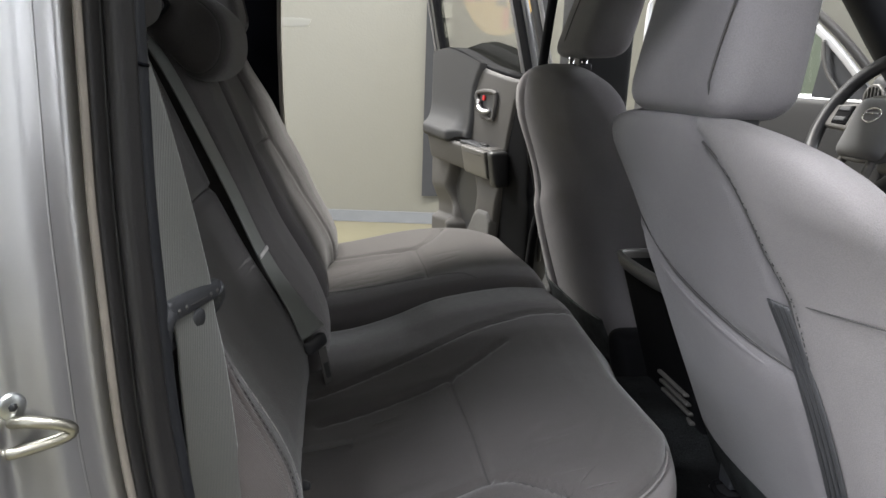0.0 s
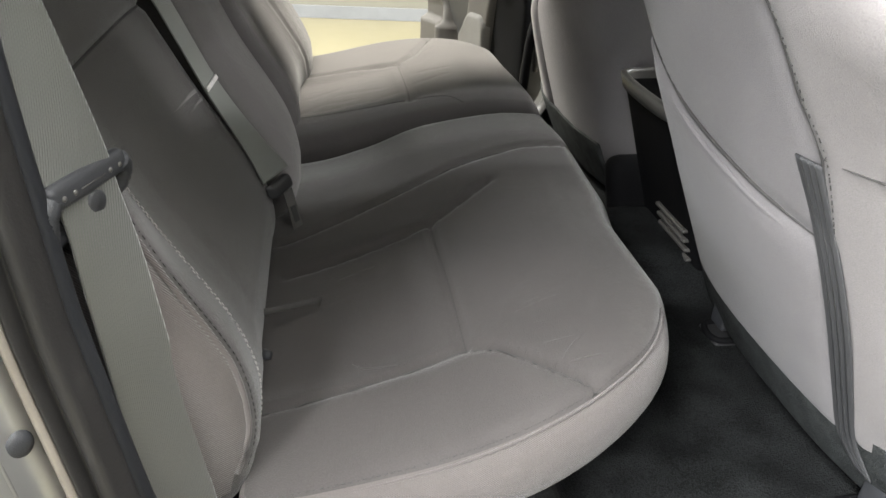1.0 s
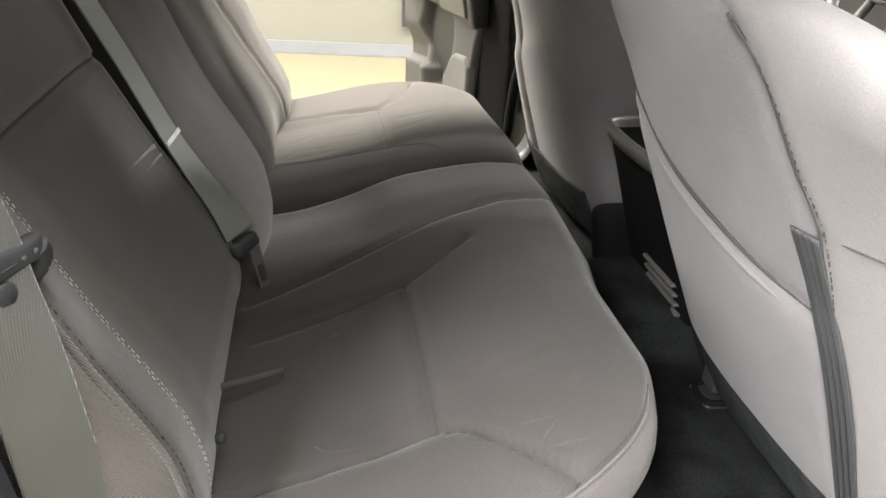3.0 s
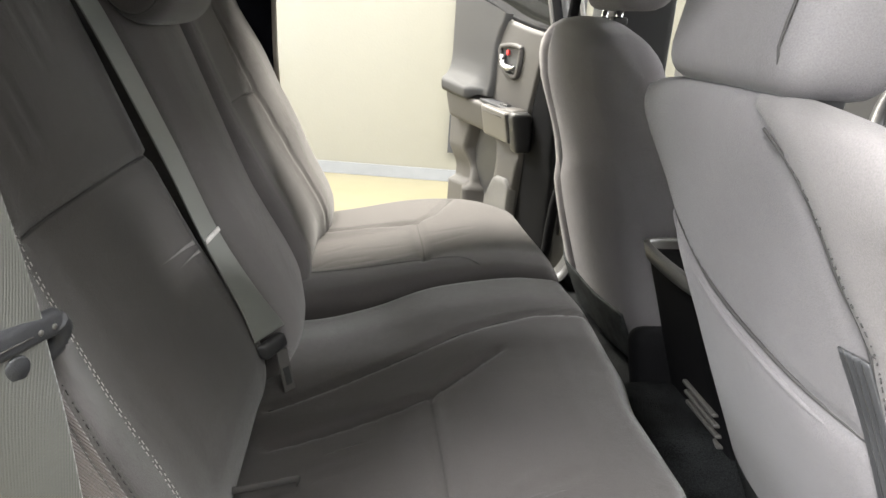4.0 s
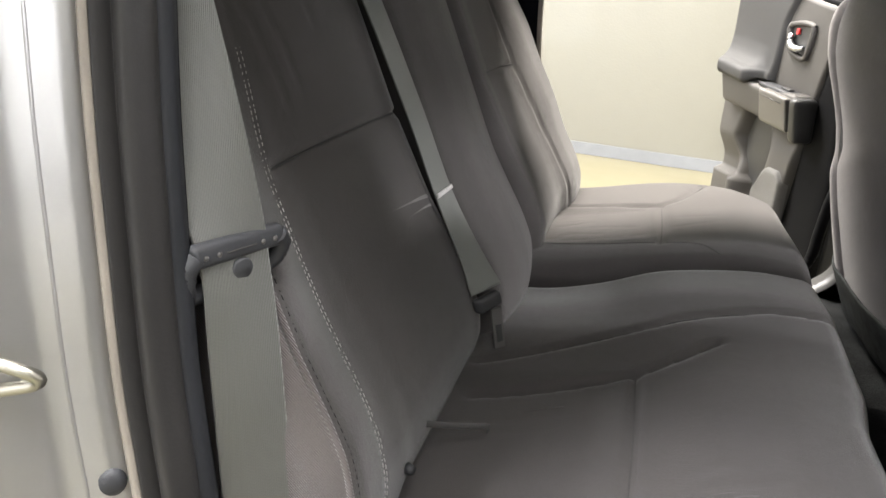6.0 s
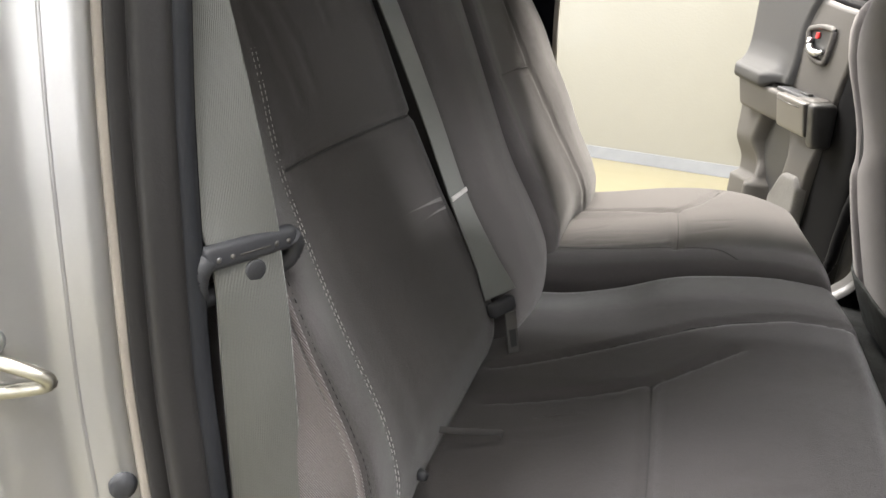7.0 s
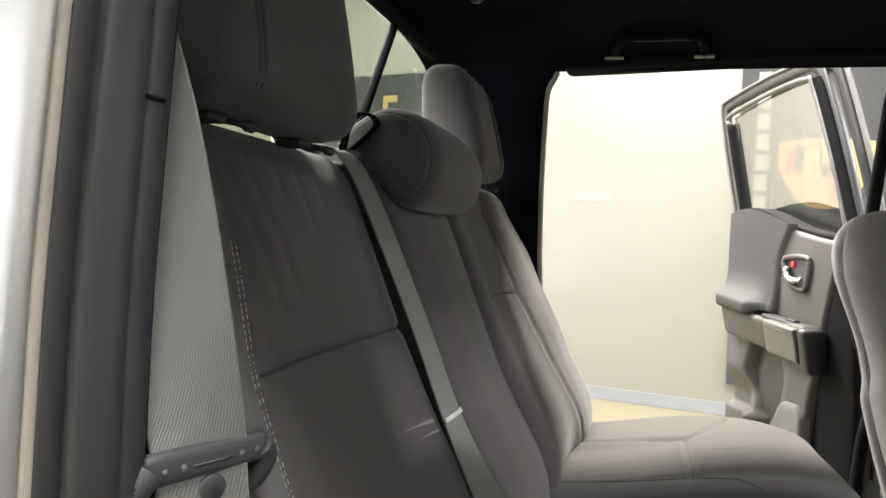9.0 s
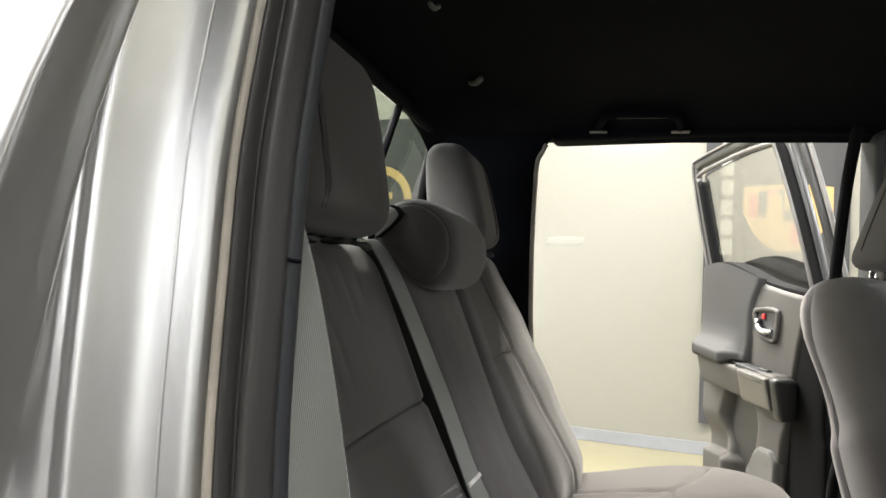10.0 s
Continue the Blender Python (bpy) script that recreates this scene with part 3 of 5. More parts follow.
# carpet
setting("cab_floor", slab((-0.30, -0.10, 0.56), (1.9, 1.33, 0.62)), PLASTIC, "black floor pan of the cab", "floor")
bm = bmesh.new()
xs = [0.0 + 0.02 * k for k in range(90)]
ys = [-0.075, -0.055, -0.042, -0.036, -0.030] + [-0.02 + 0.02 * k for k in range(65)]
rows = []
for x in xs:
    row = []
    for y in ys:
        z = 0.668 + 0.05 * hump(y, 0.50, 0.73, 0.08) * hump(x, 0.42, 2.2, 0.08) + 0.12 * hump(x, -1, 0.36, 0.11)
        z += 0.004 * math.sin(x * 31 + y * 17) * math.sin(y * 23 - x * 11)
        z -= (z - 0.625) * max(0.0, min(1.0, (-0.028 - y) / 0.03)) ** 0.6
        row.append(bm.verts.new((x, y, z)))
    rows.append(row)
for a, b in zip(rows, rows[1:]):
    for k in range(len(a) - 1):
        bm.faces.new((a[k], a[k + 1], b[k + 1], b[k]))
carpet = setting("carpet", bm, CARPET, "black carpet on the cab floor", "carpet", True)
carpet.data.materials.append(CARPET_GREY)
for p in carpet.data.polygons:
    if p.center.x < 0.355:
        p.material_index = 1

# ---------------------------------------------------------------- rear seats
FRONT = [(0.78, 0.050), (0.82, 0.066), (0.86, 0.074), (0.90, 0.068), (0.95, 0.042), (1.03, -0.006), (1.125, -0.046), (1.25, -0.098), (1.33, -0.135), (1.40, -0.165)]
DEPTH = 0.12


EMBOSS = [[(0.185, 1.29), (0.19, 1.25), (0.20, 1.235), (0.205, 1.17)], [(0.225, 1.288), (0.228, 1.24), (0.236, 1.225), (0.24, 1.18)],
          [(0.27, 1.285), (0.272, 1.26)], [(0.31, 1.292), (0.312, 1.23)], [(0.35, 1.286), (0.352, 1.25)]]
CREASES = [[(0.33, 0.172), (0.40, 0.19)], [(0.32, 0.150), (0.37, 0.156)], [(0.34, 0.112), (0.385, 0.117)], [(0.36, 0.062), (0.40, 0.064)], [(0.32, 0.19), (0.355, 0.212)],
           [(0.13, 0.28), (0.20, 0.30)], [(0.12, 0.255), (0.19, 0.27)], [(0.16, 0.135), (0.22, 0.15)], [(0.40, 0.14), (0.43, 0.19)]]


def back_front(z):
    return soft_table(FRONT, z, 0.03)


def seat_back(parent, y0, y1, z1, dx, relief, lines, side=None, r=0.035, step=0.0065):
    def shape(x, y, z):
        w = x / DEPTH
        sag = relief(y, z) + (groove(y, z, [NEAR_LEFT], 0.0010, 0.004) if y < 0.25 else 0.0) + groove(y, z, lines, 0.007, 0.0034)
        sag += groove(y, z, EMBOSS, 0.0014, 0.0035) if y < 0.45 and z > 1.14 else 0.0
        return (back_front(z) + dx - DEPTH + x + w * sag, y, z)
    bm = rbox((0.0, y0, 0.80), (DEPTH, y1, z1), r, step, shape)
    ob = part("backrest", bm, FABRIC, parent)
    if side:
        ob.data.materials.append(FABRIC_SIDE)
        for p in ob.data.polygons:
            if side(p.center):
                p.material_index = 1
    return ob


SIDE_EDGE = [(0.84, 0.004), (0.87, 0.010), (0.907, 0.0165), (0.96, 0.022), (1.0, 0.025), (1.10, 0.026)]


def side_edge(z):
    return soft_table(SIDE_EDGE, z, 0.02)


NEAR_LEFT = [(0.066, 0.82), (0.072, 0.86), (0.088, 0.93), (0.102, 1.01), (0.121, 1.11), (0.134, 1.15), (0.150, 1.19), (0.160, 1.22), (0.172, 1.29)]
BOLSTER = [(0.85, 0.0), (0.90, 0.010), (0.956, 0.024), (1.08, 0.034), (1.2, 0.030), (1.33, 0.015)]
NEAR_SEAM = [(0.140, 1.126), (0.3, 1.128), (0.44, 1.128)]
near_seat = thing("bench_seat", "dark grey cloth rear bench section with folded centre head restraint", "car seat", "rear seats")
far_seat = thing("bench_seat", "dark grey cloth rear bench section beside the open far door", "car seat", "rear seats")
seat_back(near_seat, 0.000, 0.463, 1.319, 0.0,
          lambda y, z: lerp_table(BOLSTER, z) * hump(y, -0.2, 0.085, 0.11) - 0.004 * hump(y, 0.15, 0.43, 0.05) + 0.008 * math.sin(max(0, min(1, (z - 0.8) / 0.33)) * math.pi),
          [NEAR_SEAM, [(0.450, 0.88), (0.450, 1.3)]], lambda c: c.y < side_edge(c.z) and c.z < 1.10)
bm = rbox((0.0, 0.467, 0.80), (DEPTH, 0.750, 1.316), 0.022, 0.014,
          lambda x, y, z: (back_front(z) + 0.018 - DEPTH + x + (x / DEPTH) * (0.014 * hump(y, 0.51, 0.70, 0.14)), y, z))
part("center_backrest", bm, FABRIC, near_seat)
FAR_SEAM = [(0.845, 1.135), (1.03, 1.135)]
seat_back(far_seat, 0.754, 1.245, 1.338, 0.022,
          lambda y, z: (0.020 * (1 - 0.5 * max(0, (z - 1.1) / 0.25)) + 0.011 * hump(z, 1.02, 1.24, 0.10)) * hump(y, 1.06, 1.5, 0.14) - 0.004 * hump(y, 0.835, 1.05, 0.05) + 0.012 * math.sin(max(0, min(1, (z - 0.8) / 0.33)) * math.pi),
          [FAR_SEAM, [(1.07, 0.86), (1.05, 1.05), (1.04, 1.14), (1.02, 1.28)]])

TOP = [(0.05, 0.838), (0.12, 0.846), (0.20, 0.862), (0.27, 0.879), (0.35, 0.895), (0.43, 0.905), (0.50, 0.898)]


def cushion(parent, y0, y1, bend, lift, relief, lines, boxed, name="cushion"):
    level = {}

    def shape(x, y, z):
        z_flat = z
        s = min(1.0, max(0.0, (x - 0.2) / 0.305))
        w = (z - 0.775) / 0.105
        belly = math.sin(math.pi * min(1.0, w * 1.05)) if w < 0.97 else 0.0
        tuck = (1 - w) ** 2
        y = bend(x, y, s, 0.020 * belly - 0.024 * tuck)
        x2 = x + (0.014 * belly - 0.050 * tuck - (0.014 * hump(y, 0.10, 0.36, 0.10) if boxed else 0.0)) * max(0.0, (x - 0.3) / 0.2)
        top = soft_table(TOP, x, 0.03) + lift(x, y) + relief(x, y) + groove(x, y, lines, 0.008, 0.0045) + (groove(x, y, CREASES, 0.0008, 0.0045) if y < 0.45 else 0.0)
        out = (x2, y, 0.775 + (0.105 + (top - 0.88)) * w)
        level[tuple(round(v, 4) for v in out)] = z_flat
        return out
    bm = rbox((0.060 if boxed else 0.04, y0, 0.775), (0.505, y1, 0.88), 0.022, 0.0068, shape)
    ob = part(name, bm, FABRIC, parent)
    ob.data.materials.append(FABRIC_SIDE)
    for p in ob.data.polygons:
        around = [level.get(tuple(round(q, 4) for q in ob.data.vertices[v].co), 0.88) for v in p.vertices]
        if boxed and sum(around) / len(around) < 0.8725:
            p.material_index = 1
    return ob


def corner(s):
    return 1 - (1 - s ** 2.2) ** 0.7


def near_bend(x, y, s, out):
    edge = -0.015 + 0.20 * corner(s)
    k = (y + 0.02) / 0.71
    return edge + k * (0.690 - edge) - out * max(0.0, 1 - k * 5)


def far_bend(x, y, s, out):
    edge = 1.235 - 0.19 * corner(s)
    k = (y - 0.708) / 0.537
    return 0.708 + k * (edge - 0.708) + out * max(0.0, 1 - (1 - k) * 5)


CUSH_NEAR = [(0.07, 0.092), (0.17, 0.106), (0.240, 0.115), (0.268, 0.117), (0.292, 0.111), (0.308, 0.098), (0.322, 0.083), (0.349, 0.051), (0.366, 0.031)]
CUSH_CROSS = [(0.268, 0.117), (0.27, 0.24), (0.268, 0.372)]
CUSH_TOP = [(0.09, 0.330), (0.268, 0.372), (0.36, 0.45)]
CUSH_MID = [(0.08, 0.400), (0.20, 0.452), (0.32, 0.505), (0.42, 0.530), (0.50, 0.540)]
near_cushion = cushion(near_seat, -0.020, 0.690, near_bend,
        lambda x, y: -0.012 * hump(y, 0.6, 0.9, 0.15) * hump(x, -1, 0.20, 0.15) + 0.010 * hump(y, 0.52, 0.9, 0.12) * hump(x, 0.26, 0.7, 0.10),
        lambda x, y: -0.007 * hump(x, 0.05, 0.25, 0.05) * hump(y, 0.11, 0.36, 0.05) + 0.006 * hump(y, 0.44, 0.62, 0.12),
        [CUSH_NEAR, CUSH_CROSS, CUSH_TOP, CUSH_MID], True)
FAR_LOW = [(0.075, 0.802), (0.12, 0.797), (0.20, 0.785), (0.29, 0.771), (0.345, 0.760), (0.375, 0.728)]
FAR_CROSS = [(0.290, 0.771), (0.293, 0.88), (0.293, 1.03)]
FAR_TOP = [(0.075, 1.076), (0.20, 1.060), (0.293, 1.030), (0.325, 1.064), (0.373, 1.165)]
FAR_FOLDS = [[(0.10, 0.84), (0.14, 0.88), (0.19, 0.87)], [(0.13, 0.83), (0.19, 0.84), (0.24, 0.82)], [(0.11, 0.93), (0.17, 0.96)], [(0.18, 0.92), (0.25, 0.90)], [(0.31, 0.86), (0.37, 0.89)], [(0.32, 0.93), (0.38, 0.94)]]
far_cushion = cushion(far_seat, 0.708, 1.245, far_bend,
        lambda x, y: 0.022 - 0.01 * hump(y, 0.9, 1.3, 0.3) - 0.013 * max(0.0, (0.775 - y) / 0.067) ** 2 + groove(x, y, FAR_FOLDS, 0.0011, 0.005),
        lambda x, y: -0.006 * hump(x, 0.05, 0.28, 0.05) * hump(y, 0.82, 1.04, 0.05),
        [FAR_CROSS, FAR_TOP], False)


def pad(parent, name, centre, size, r, lean, top_in, mat=FABRIC, nose=0.0, step=0.02):
    """A head restraint: a soft block that narrows to its top and leans back."""
    cx, cy, cz = centre
    sx, sy, sz = (v / 2 for v in size)

    def shape(x, y, z):
        s = (z + sz) / (2 * sz)
        k = 1 - top_in * s * s
        bulge = nose * math.sin(math.pi * s) * (1 if x > 0 else 0.3) * (1 - (y / sy) ** 2 * 0.6)
        return (cx + x * (1 - 0.25 * s * s) + bulge - lean * (z + sz), cy + y * k, cz + z)
    return part(name, rbox((-sx, -sy, -sz), (sx, sy, sz), r, step, shape), mat, parent)


def pad_seam(parent, centre, size, lean, top_in, y, face, radius=0.0021):
    """A stitched seam down the front (1) or back (-1) of a head restraint."""
    cx, cy, cz = centre
    sx, sy, sz = (v / 2 for v in size)
    pts = []
    for k in range(13):
        z = -sz * 0.97 + 1.92 * sz * k / 12
        s = (z + sz) / (2 * sz)
        ends = max(0.0, abs(z) - (sz - 0.045)) / 0.045
        x = face * (sx - 0.045 * (1 - math.sqrt(max(0.0, 1 - min(1.0, ends) ** 2))))
        pts.append((cx + x * (1 - 0.25 * s * s) - lean * (z + sz) + 0.0010 * face, cy + y * (1 - top_in * s * s), cz + z))
    part("seam", tube(pts, radius, 6), THREAD_DARK, parent)


def head_restraint(parent, cx, cy, z0, size=(0.11, 0.265, 0.225), lean=0.32, top_in=0.10, seam_y=0.045, seam_in=0.10):
    ob = pad(parent, "head_restraint", (cx, cy, z0 + size[2] / 2), size, 0.040, lean, top_in)
    for k in (0.0, 0.007):
        pad_seam(ob, (cx, cy, z0 + size[2] / 2), size, lean, seam_in, seam_y + k, 1)
    for dy in (-0.075, 0.075):
        part("post", tube([(cx - 0.01, cy + dy, z0 - 0.05), (cx - 0.02, cy + dy, z0 + 0.03)], 0.0065, 10), CHROME, ob, "chrome head restraint post")
        part("post_collar", rbox((cx - 0.012, cy + dy - 0.015, z0 - 0.009), (cx + 0.016, cy + dy + 0.013, z0 - 0.002), 0.003, 0.02), PLASTIC, ob, "black plastic collar")
        part("release_button", tube([(cx + 0.012, cy + dy + 0.010, z0 - 0.006), (cx + 0.024, cy + dy + 0.017, z0 - 0.008), (cx + 0.027, cy + dy + 0.019, z0 - 0.009), (cx + 0.032, cy + dy + 0.022, z0 - 0.010), (cx + 0.035, cy + dy + 0.024, z0 - 0.010)], [0.0026, 0.0026, 0.0048, 0.0048, 0.002], 10), PLASTIC, ob, "small black release button")
    return ob


head_restraint(near_seat, -0.135, 0.258, 1.321, (0.11, 0.296, 0.212), 0.12, 0.03, -0.075, 0.05)
head_restraint(far_seat, -0.110, 0.972, 1.338, (0.11, 0.24, 0.195), 0.18, 0.14)

# the folded centre head restraint: a teardrop section carried across, with a rounded panel at its end
REST = smooth_line([(x, 0, z) for x, z in ((-0.168, 1.335), (-0.140, 1.366), (-0.100, 1.384), (-0.062, 1.376), (-0.034, 1.350), (-0.026, 1.315), (-0.034, 1.282), (-0.056, 1.263), (-0.082, 1.266), (-0.108, 1.290), (-0.140, 1.315), (-0.168, 1.335))], 5)[:-1]


def rest_ring(y, k):
    return [(-0.085 + (p.x + 0.085) * k, y, 1.325 + (p.z - 1.325) * k) for p in REST]


bm = bmesh.new()
RUN = ((0.4700, 0.05), (0.4705, 0.30), (0.4725, 0.55), (0.4760, 0.73), (0.4790, 0.79), (0.4825, 0.808), (0.4845, 0.835), (0.489, 0.89), (0.498, 0.945), (0.512, 0.982), (0.535, 1.0), (0.575, 1.01), (0.62, 1.01), (0.665, 1.0), (0.70, 0.975), (0.722, 0.92), (0.736, 0.82), (0.743, 0.6), (0.745, 0.3), (0.7452, 0.05))
rows = [[bm.verts.new(p) for p in rest_ring(y, k)] for y, k in RUN]
for a, b in zip(rows, rows[1:]):
    for k in range(len(a)):
        j = (k + 1) % len(a)
        bm.faces.new((a[k], b[k], b[j], a[j]))
bm.faces.new(rows[0]), bm.faces.new(rows[-1][::-1])
mid_rest = part("center_head_restraint", bm, FABRIC, near_seat)
part("seam", tube(rest_ring(0.4828, 0.815), 0.0012, 6, closed=True), THREAD_DARK, mid_rest)
loop = smooth_line([(-0.134, 0.452, 1.325), (-0.127, 0.450, 1.352), (-0.117, 0.454, 1.366), (-0.106, 0.462, 1.367), (-0.100, 0.468, 1.357), (-0.112, 0.468, 1.342), (-0.128, 0.466, 1.328)], 5)
part("strap", ribbon(loop, [(0.25, 1, 0.1)] * len(loop), 0.013, 0.0022), EDGE, mid_rest, "black strap loop")

# ---------------------------------------------------------------- front seats
def front_seat(label, cy, dx, far, top, head_x, head_y, head_z, taper, crown):
    seat = thing("front_seat", label, "car seat", "front seats")
    f = -1 if far else 1

    def rear(z):
        """The back of the seat: the driver's stands steeper, with a fuller shoulder."""
        if far:
            return soft_table([(0.60, 0.700), (0.71, 0.678), (0.85, 0.646), (0.97, 0.618), (1.06, 0.600), (1.12, 0.574), (1.18, 0.545), (1.24, 0.536), (1.36, 0.533)], z, 0.03)
        return 0.533 + 0.44 * (1.09 - z) + dx

    pocket = [(0.245, 1.108), (0.18, 1.096), (0.06, 1.055), (-0.06, 1.024), (-0.145, 1.006)]
    flank = [(-0.152, 0.74), (-0.150, 0.90), (-0.152, 1.00), (-0.150, 1.09), (-0.134, 1.135), (-0.124, 1.165), (-0.112, 1.19), (-0.094, 1.21), (-0.070, 1.226), (-0.04, 1.238)]

    if far:
        flank = [(-0.052, 0.74), (-0.058, 0.90), (-0.066, 1.00), (-0.076, 1.09), (-0.081, 1.135), (-0.086, 1.165), (-0.089, 1.19), (-0.090, 1.21), (-0.088, 1.228), (-0.080, 1.243)]

    def shape(x, y, z):
        s = (z - 0.72) / 0.52
        half = 0.250 * (1 - 0.06 * max(0.0, s - 0.62) ** 1.5 / 0.23) if far else 0.258
        yy = cy + f * y * half / 0.25 + (0.0 if far else 0.021 * max(0.0, min(1.0, (z - 0.98) / 0.12)) * max(0.0, y / 0.25))
        side = abs(y) / 0.25
        behind = 1 - x / 0.13
        dent = -(groove(y, z, [flank], 0.013, 0.012) if far else groove(y, z, [pocket], 0.004, 0.008) + groove(y, z, [flank], 0.004, 0.010)) * behind
        dent -= 0.006 * behind * hump(y, -0.4, lerp_table([(b, a) for a, b in flank], z), 0.02)
        dent -= 0.008 * behind * hump(z, 0.74, 1.03 + 0.3 * y, 0.05) * hump(y, -0.15, 0.3, 0.06)
        x0 = rear(z) + 0.065 * side ** 3 * (0.4 + 0.6 * min(1, s + 0.2)) * (1 - 0.5 * max(0.0, s - 0.7) / 0.3) + x * (1 - taper * max(0.0, s - 0.6) / 0.4) - 0.02 * behind * math.sin(min(1.0, max(0.0, s)) * math.pi) * (1 - side ** 2) + dent
        rise = max(0.0, min(1.0, (s - 0.45) / 0.5))
        return (x0, yy, z + rise * rise * (crown - (0.050 if far else 0.028 if y > 0 else 0.044) * side ** 2.5))

    def on_back(y, z, off):
        p = shape(0.0, y, z)
        return (p[0] - off, p[1], p[2])

    half_scale = 1.0 if far else 0.258 / 0.25
    back = part("backrest", rbox((0.0, -0.25, 0.72), (0.13, 0.25, top), 0.055, 0.0055, shape), FABRIC_BACK, seat)
    back.data.materials.append(FABRIC_PANEL)
    border = sorted((on_back(a, b, 0)[2], a * half_scale) for a, b in flank)
    border.append((border[-1][0] + 0.2, border[-1][1]))
    for p in back.data.polygons:
        local = (p.center.y - cy) * f
        if local < lerp_table(border, p.center.z):
            p.material_index = 1
    part("panel_seam", tube(smooth_line([on_back(y, z, 0.0006) for y, z in flank[2:-1]], 10), 0.0013, 6), THREAD_DARK, seat)
    zipper = [(-0.139, 1.084), (-0.147, 1.031), (-0.159, 0.981), (-0.162, 0.914), (-0.153, 0.83), (-0.147, 0.765), (-0.165, 0.728)]
    if far:
        zipper = [(-0.079, 1.12), (-0.075, 1.08), (-0.066, 1.00), (-0.058, 0.90), (-0.054, 0.82), (-0.052, 0.75)]
    pts = smooth_line([on_back(y, z, 0.0030) for y, z in zipper], 8)
    spans = smooth_line([Vector(on_back(y + 0.014, z, 0)) - Vector(on_back(y - 0.014, z, 0)) for y, z in zipper], 8)
    strip = part("side_zipper", ribbon(pts, spans, 0.027, 0.0022), ZIPPER, seat, "dark ribbed zipper strip")
    for k in (-0.007, 0.0, 0.007):
        part("zipper_rib", tube([p + q.normalized() * k + Vector((-0.0012, 0, 0)) for p, q in zip(pts, spans)], 0.0009, 5), PLASTIC, strip)
    if not far:
        hem = smooth_line([on_back(y, z - 0.013, -0.0014) for y, z in pocket], 8)
        part("pocket_hem", tube(hem, 0.0036, 6), FABRIC_BACK, seat)
        # dark tube laid on for the shade in the pocket's crease
        part("pocket_shade_line", tube(smooth_line([on_back(y, z, 0.0016) for y, z in pocket], 8), 0.0019, 6), THREAD_DARK, seat, "dark line for the shade in the map pocket's mouth")
        yoke = smooth_line([on_back(y, 1.092 + 0.1 * (-0.152 - y), 0.0) for y in (-0.155, -0.18, -0.205, -0.225, -0.24)], 6)
        part("yoke_seam", tube(yoke, 0.0009, 6), THREAD_DARK, seat)
        side_seam = smooth_line([on_back(y - 0.010, z, 0.0010) for y, z in flank[2:-1]], 10)
        stitches(side_seam, 0.0042, 0.0030, 0.0007, THREAD_DARK, seat)
    low = smooth_line([on_back(y, 0.745, -0.001) for y in (-0.20, -0.1, 0.0, 0.1, 0.2)], 6)
    part("lower_felt", ribbon(low, [(0.45, 0, -1)] * len(low), 0.11, 0.006), CARPET_GREY, seat, "grey felt lower edge")
    part("cushion", rbox((0.70 + dx, cy - 0.25, 0.78), (1.19 + dx, cy + 0.25, 0.93), 0.05, 0.04), FABRIC_BACK, seat)
    tip = -0.30 if far else -0.15
    head = pad(seat, "head_restraint", (head_x, head_y, head_z), (0.10, 0.236, 0.215), 0.034, tip, 0.08, FABRIC_BACK)
    pad_seam(head, (head_x, head_y, head_z), (0.10, 0.236, 0.215), tip, -0.25, -0.092 if not far else 0.04, -1, 0.0012)
    for dy in ((0.0, 0.09) if far else (-0.065, 0.065)):
        part("post", tube([(head_x - 0.003, cy + dy, 1.22), (head_x + 0.003, cy + dy, head_z - 0.06)], 0.007, 10), CHROME, head, "chrome head restraint post")
        part("post_collar", rbox((head_x - 0.014, cy + dy - 0.014, top + crown - 0.012), (head_x + 0.014, cy + dy + 0.014, top + crown + 0.002), 0.004, 0.02), PLASTIC, head, "black plastic collar")
    for dy, ahead in ((-0.185, 0.670), (0.154, 0.690)):
        y = cy + dy
        foot = part("rail_foot", rbox((ahead + dx, y - 0.027, 0.655), (ahead + 0.12 + dx, y + 0.027, 0.674), 0.006, 0.03), PLASTIC, seat, "black plastic rail cover")
        brim = [(ahead + 0.090 + dx, y + 0.024, 0.675), (ahead + 0.018 + dx, y + 0.024, 0.675), (ahead + 0.004 + dx, y + 0.016, 0.674), (ahead + 0.001 + dx, y, 0.673), (ahead + 0.004 + dx, y - 0.016, 0.674), (ahead + 0.018 + dx, y - 0.024, 0.675), (ahead + 0.090 + dx, y - 0.024, 0.675)]
        part("brim", tube(smooth_line(brim, 4), 0.0050, 8), EDGE, foot, "worn bevelled brim")
        part("rail", rbox((0.70 + dx, y - 0.018, 0.685), (1.2 + dx, y + 0.018, 0.73), 0.006, 0.06), PLASTIC_TRIM, seat, "dark steel seat rail")
    if far:
        part("hinge_cover", rbox((0.655, 0.698, 0.635), (0.755, 0.762, 0.806), 0.031, 0.02, lambda x, y, z: (x - 0.20 * (z - 0.74), y, z)), EDGE, seat, "black rounded recliner cover")
    return seat


front_seat("grey cloth front passenger seat with a map pocket", 0.215, 0.0, False, 1.250, 0.515, 0.234, 1.3575, 0.45, 0.006)
front_seat("grey cloth driver seat with raised head restraint", 1.015, 0.082, True, 1.285, 0.650, 1.0, 1.432, 0.1, 0.026)

# ---------------------------------------------------------------- console, dash and wheel
console = thing("center_console", "black plastic centre console between the front seats", "console")
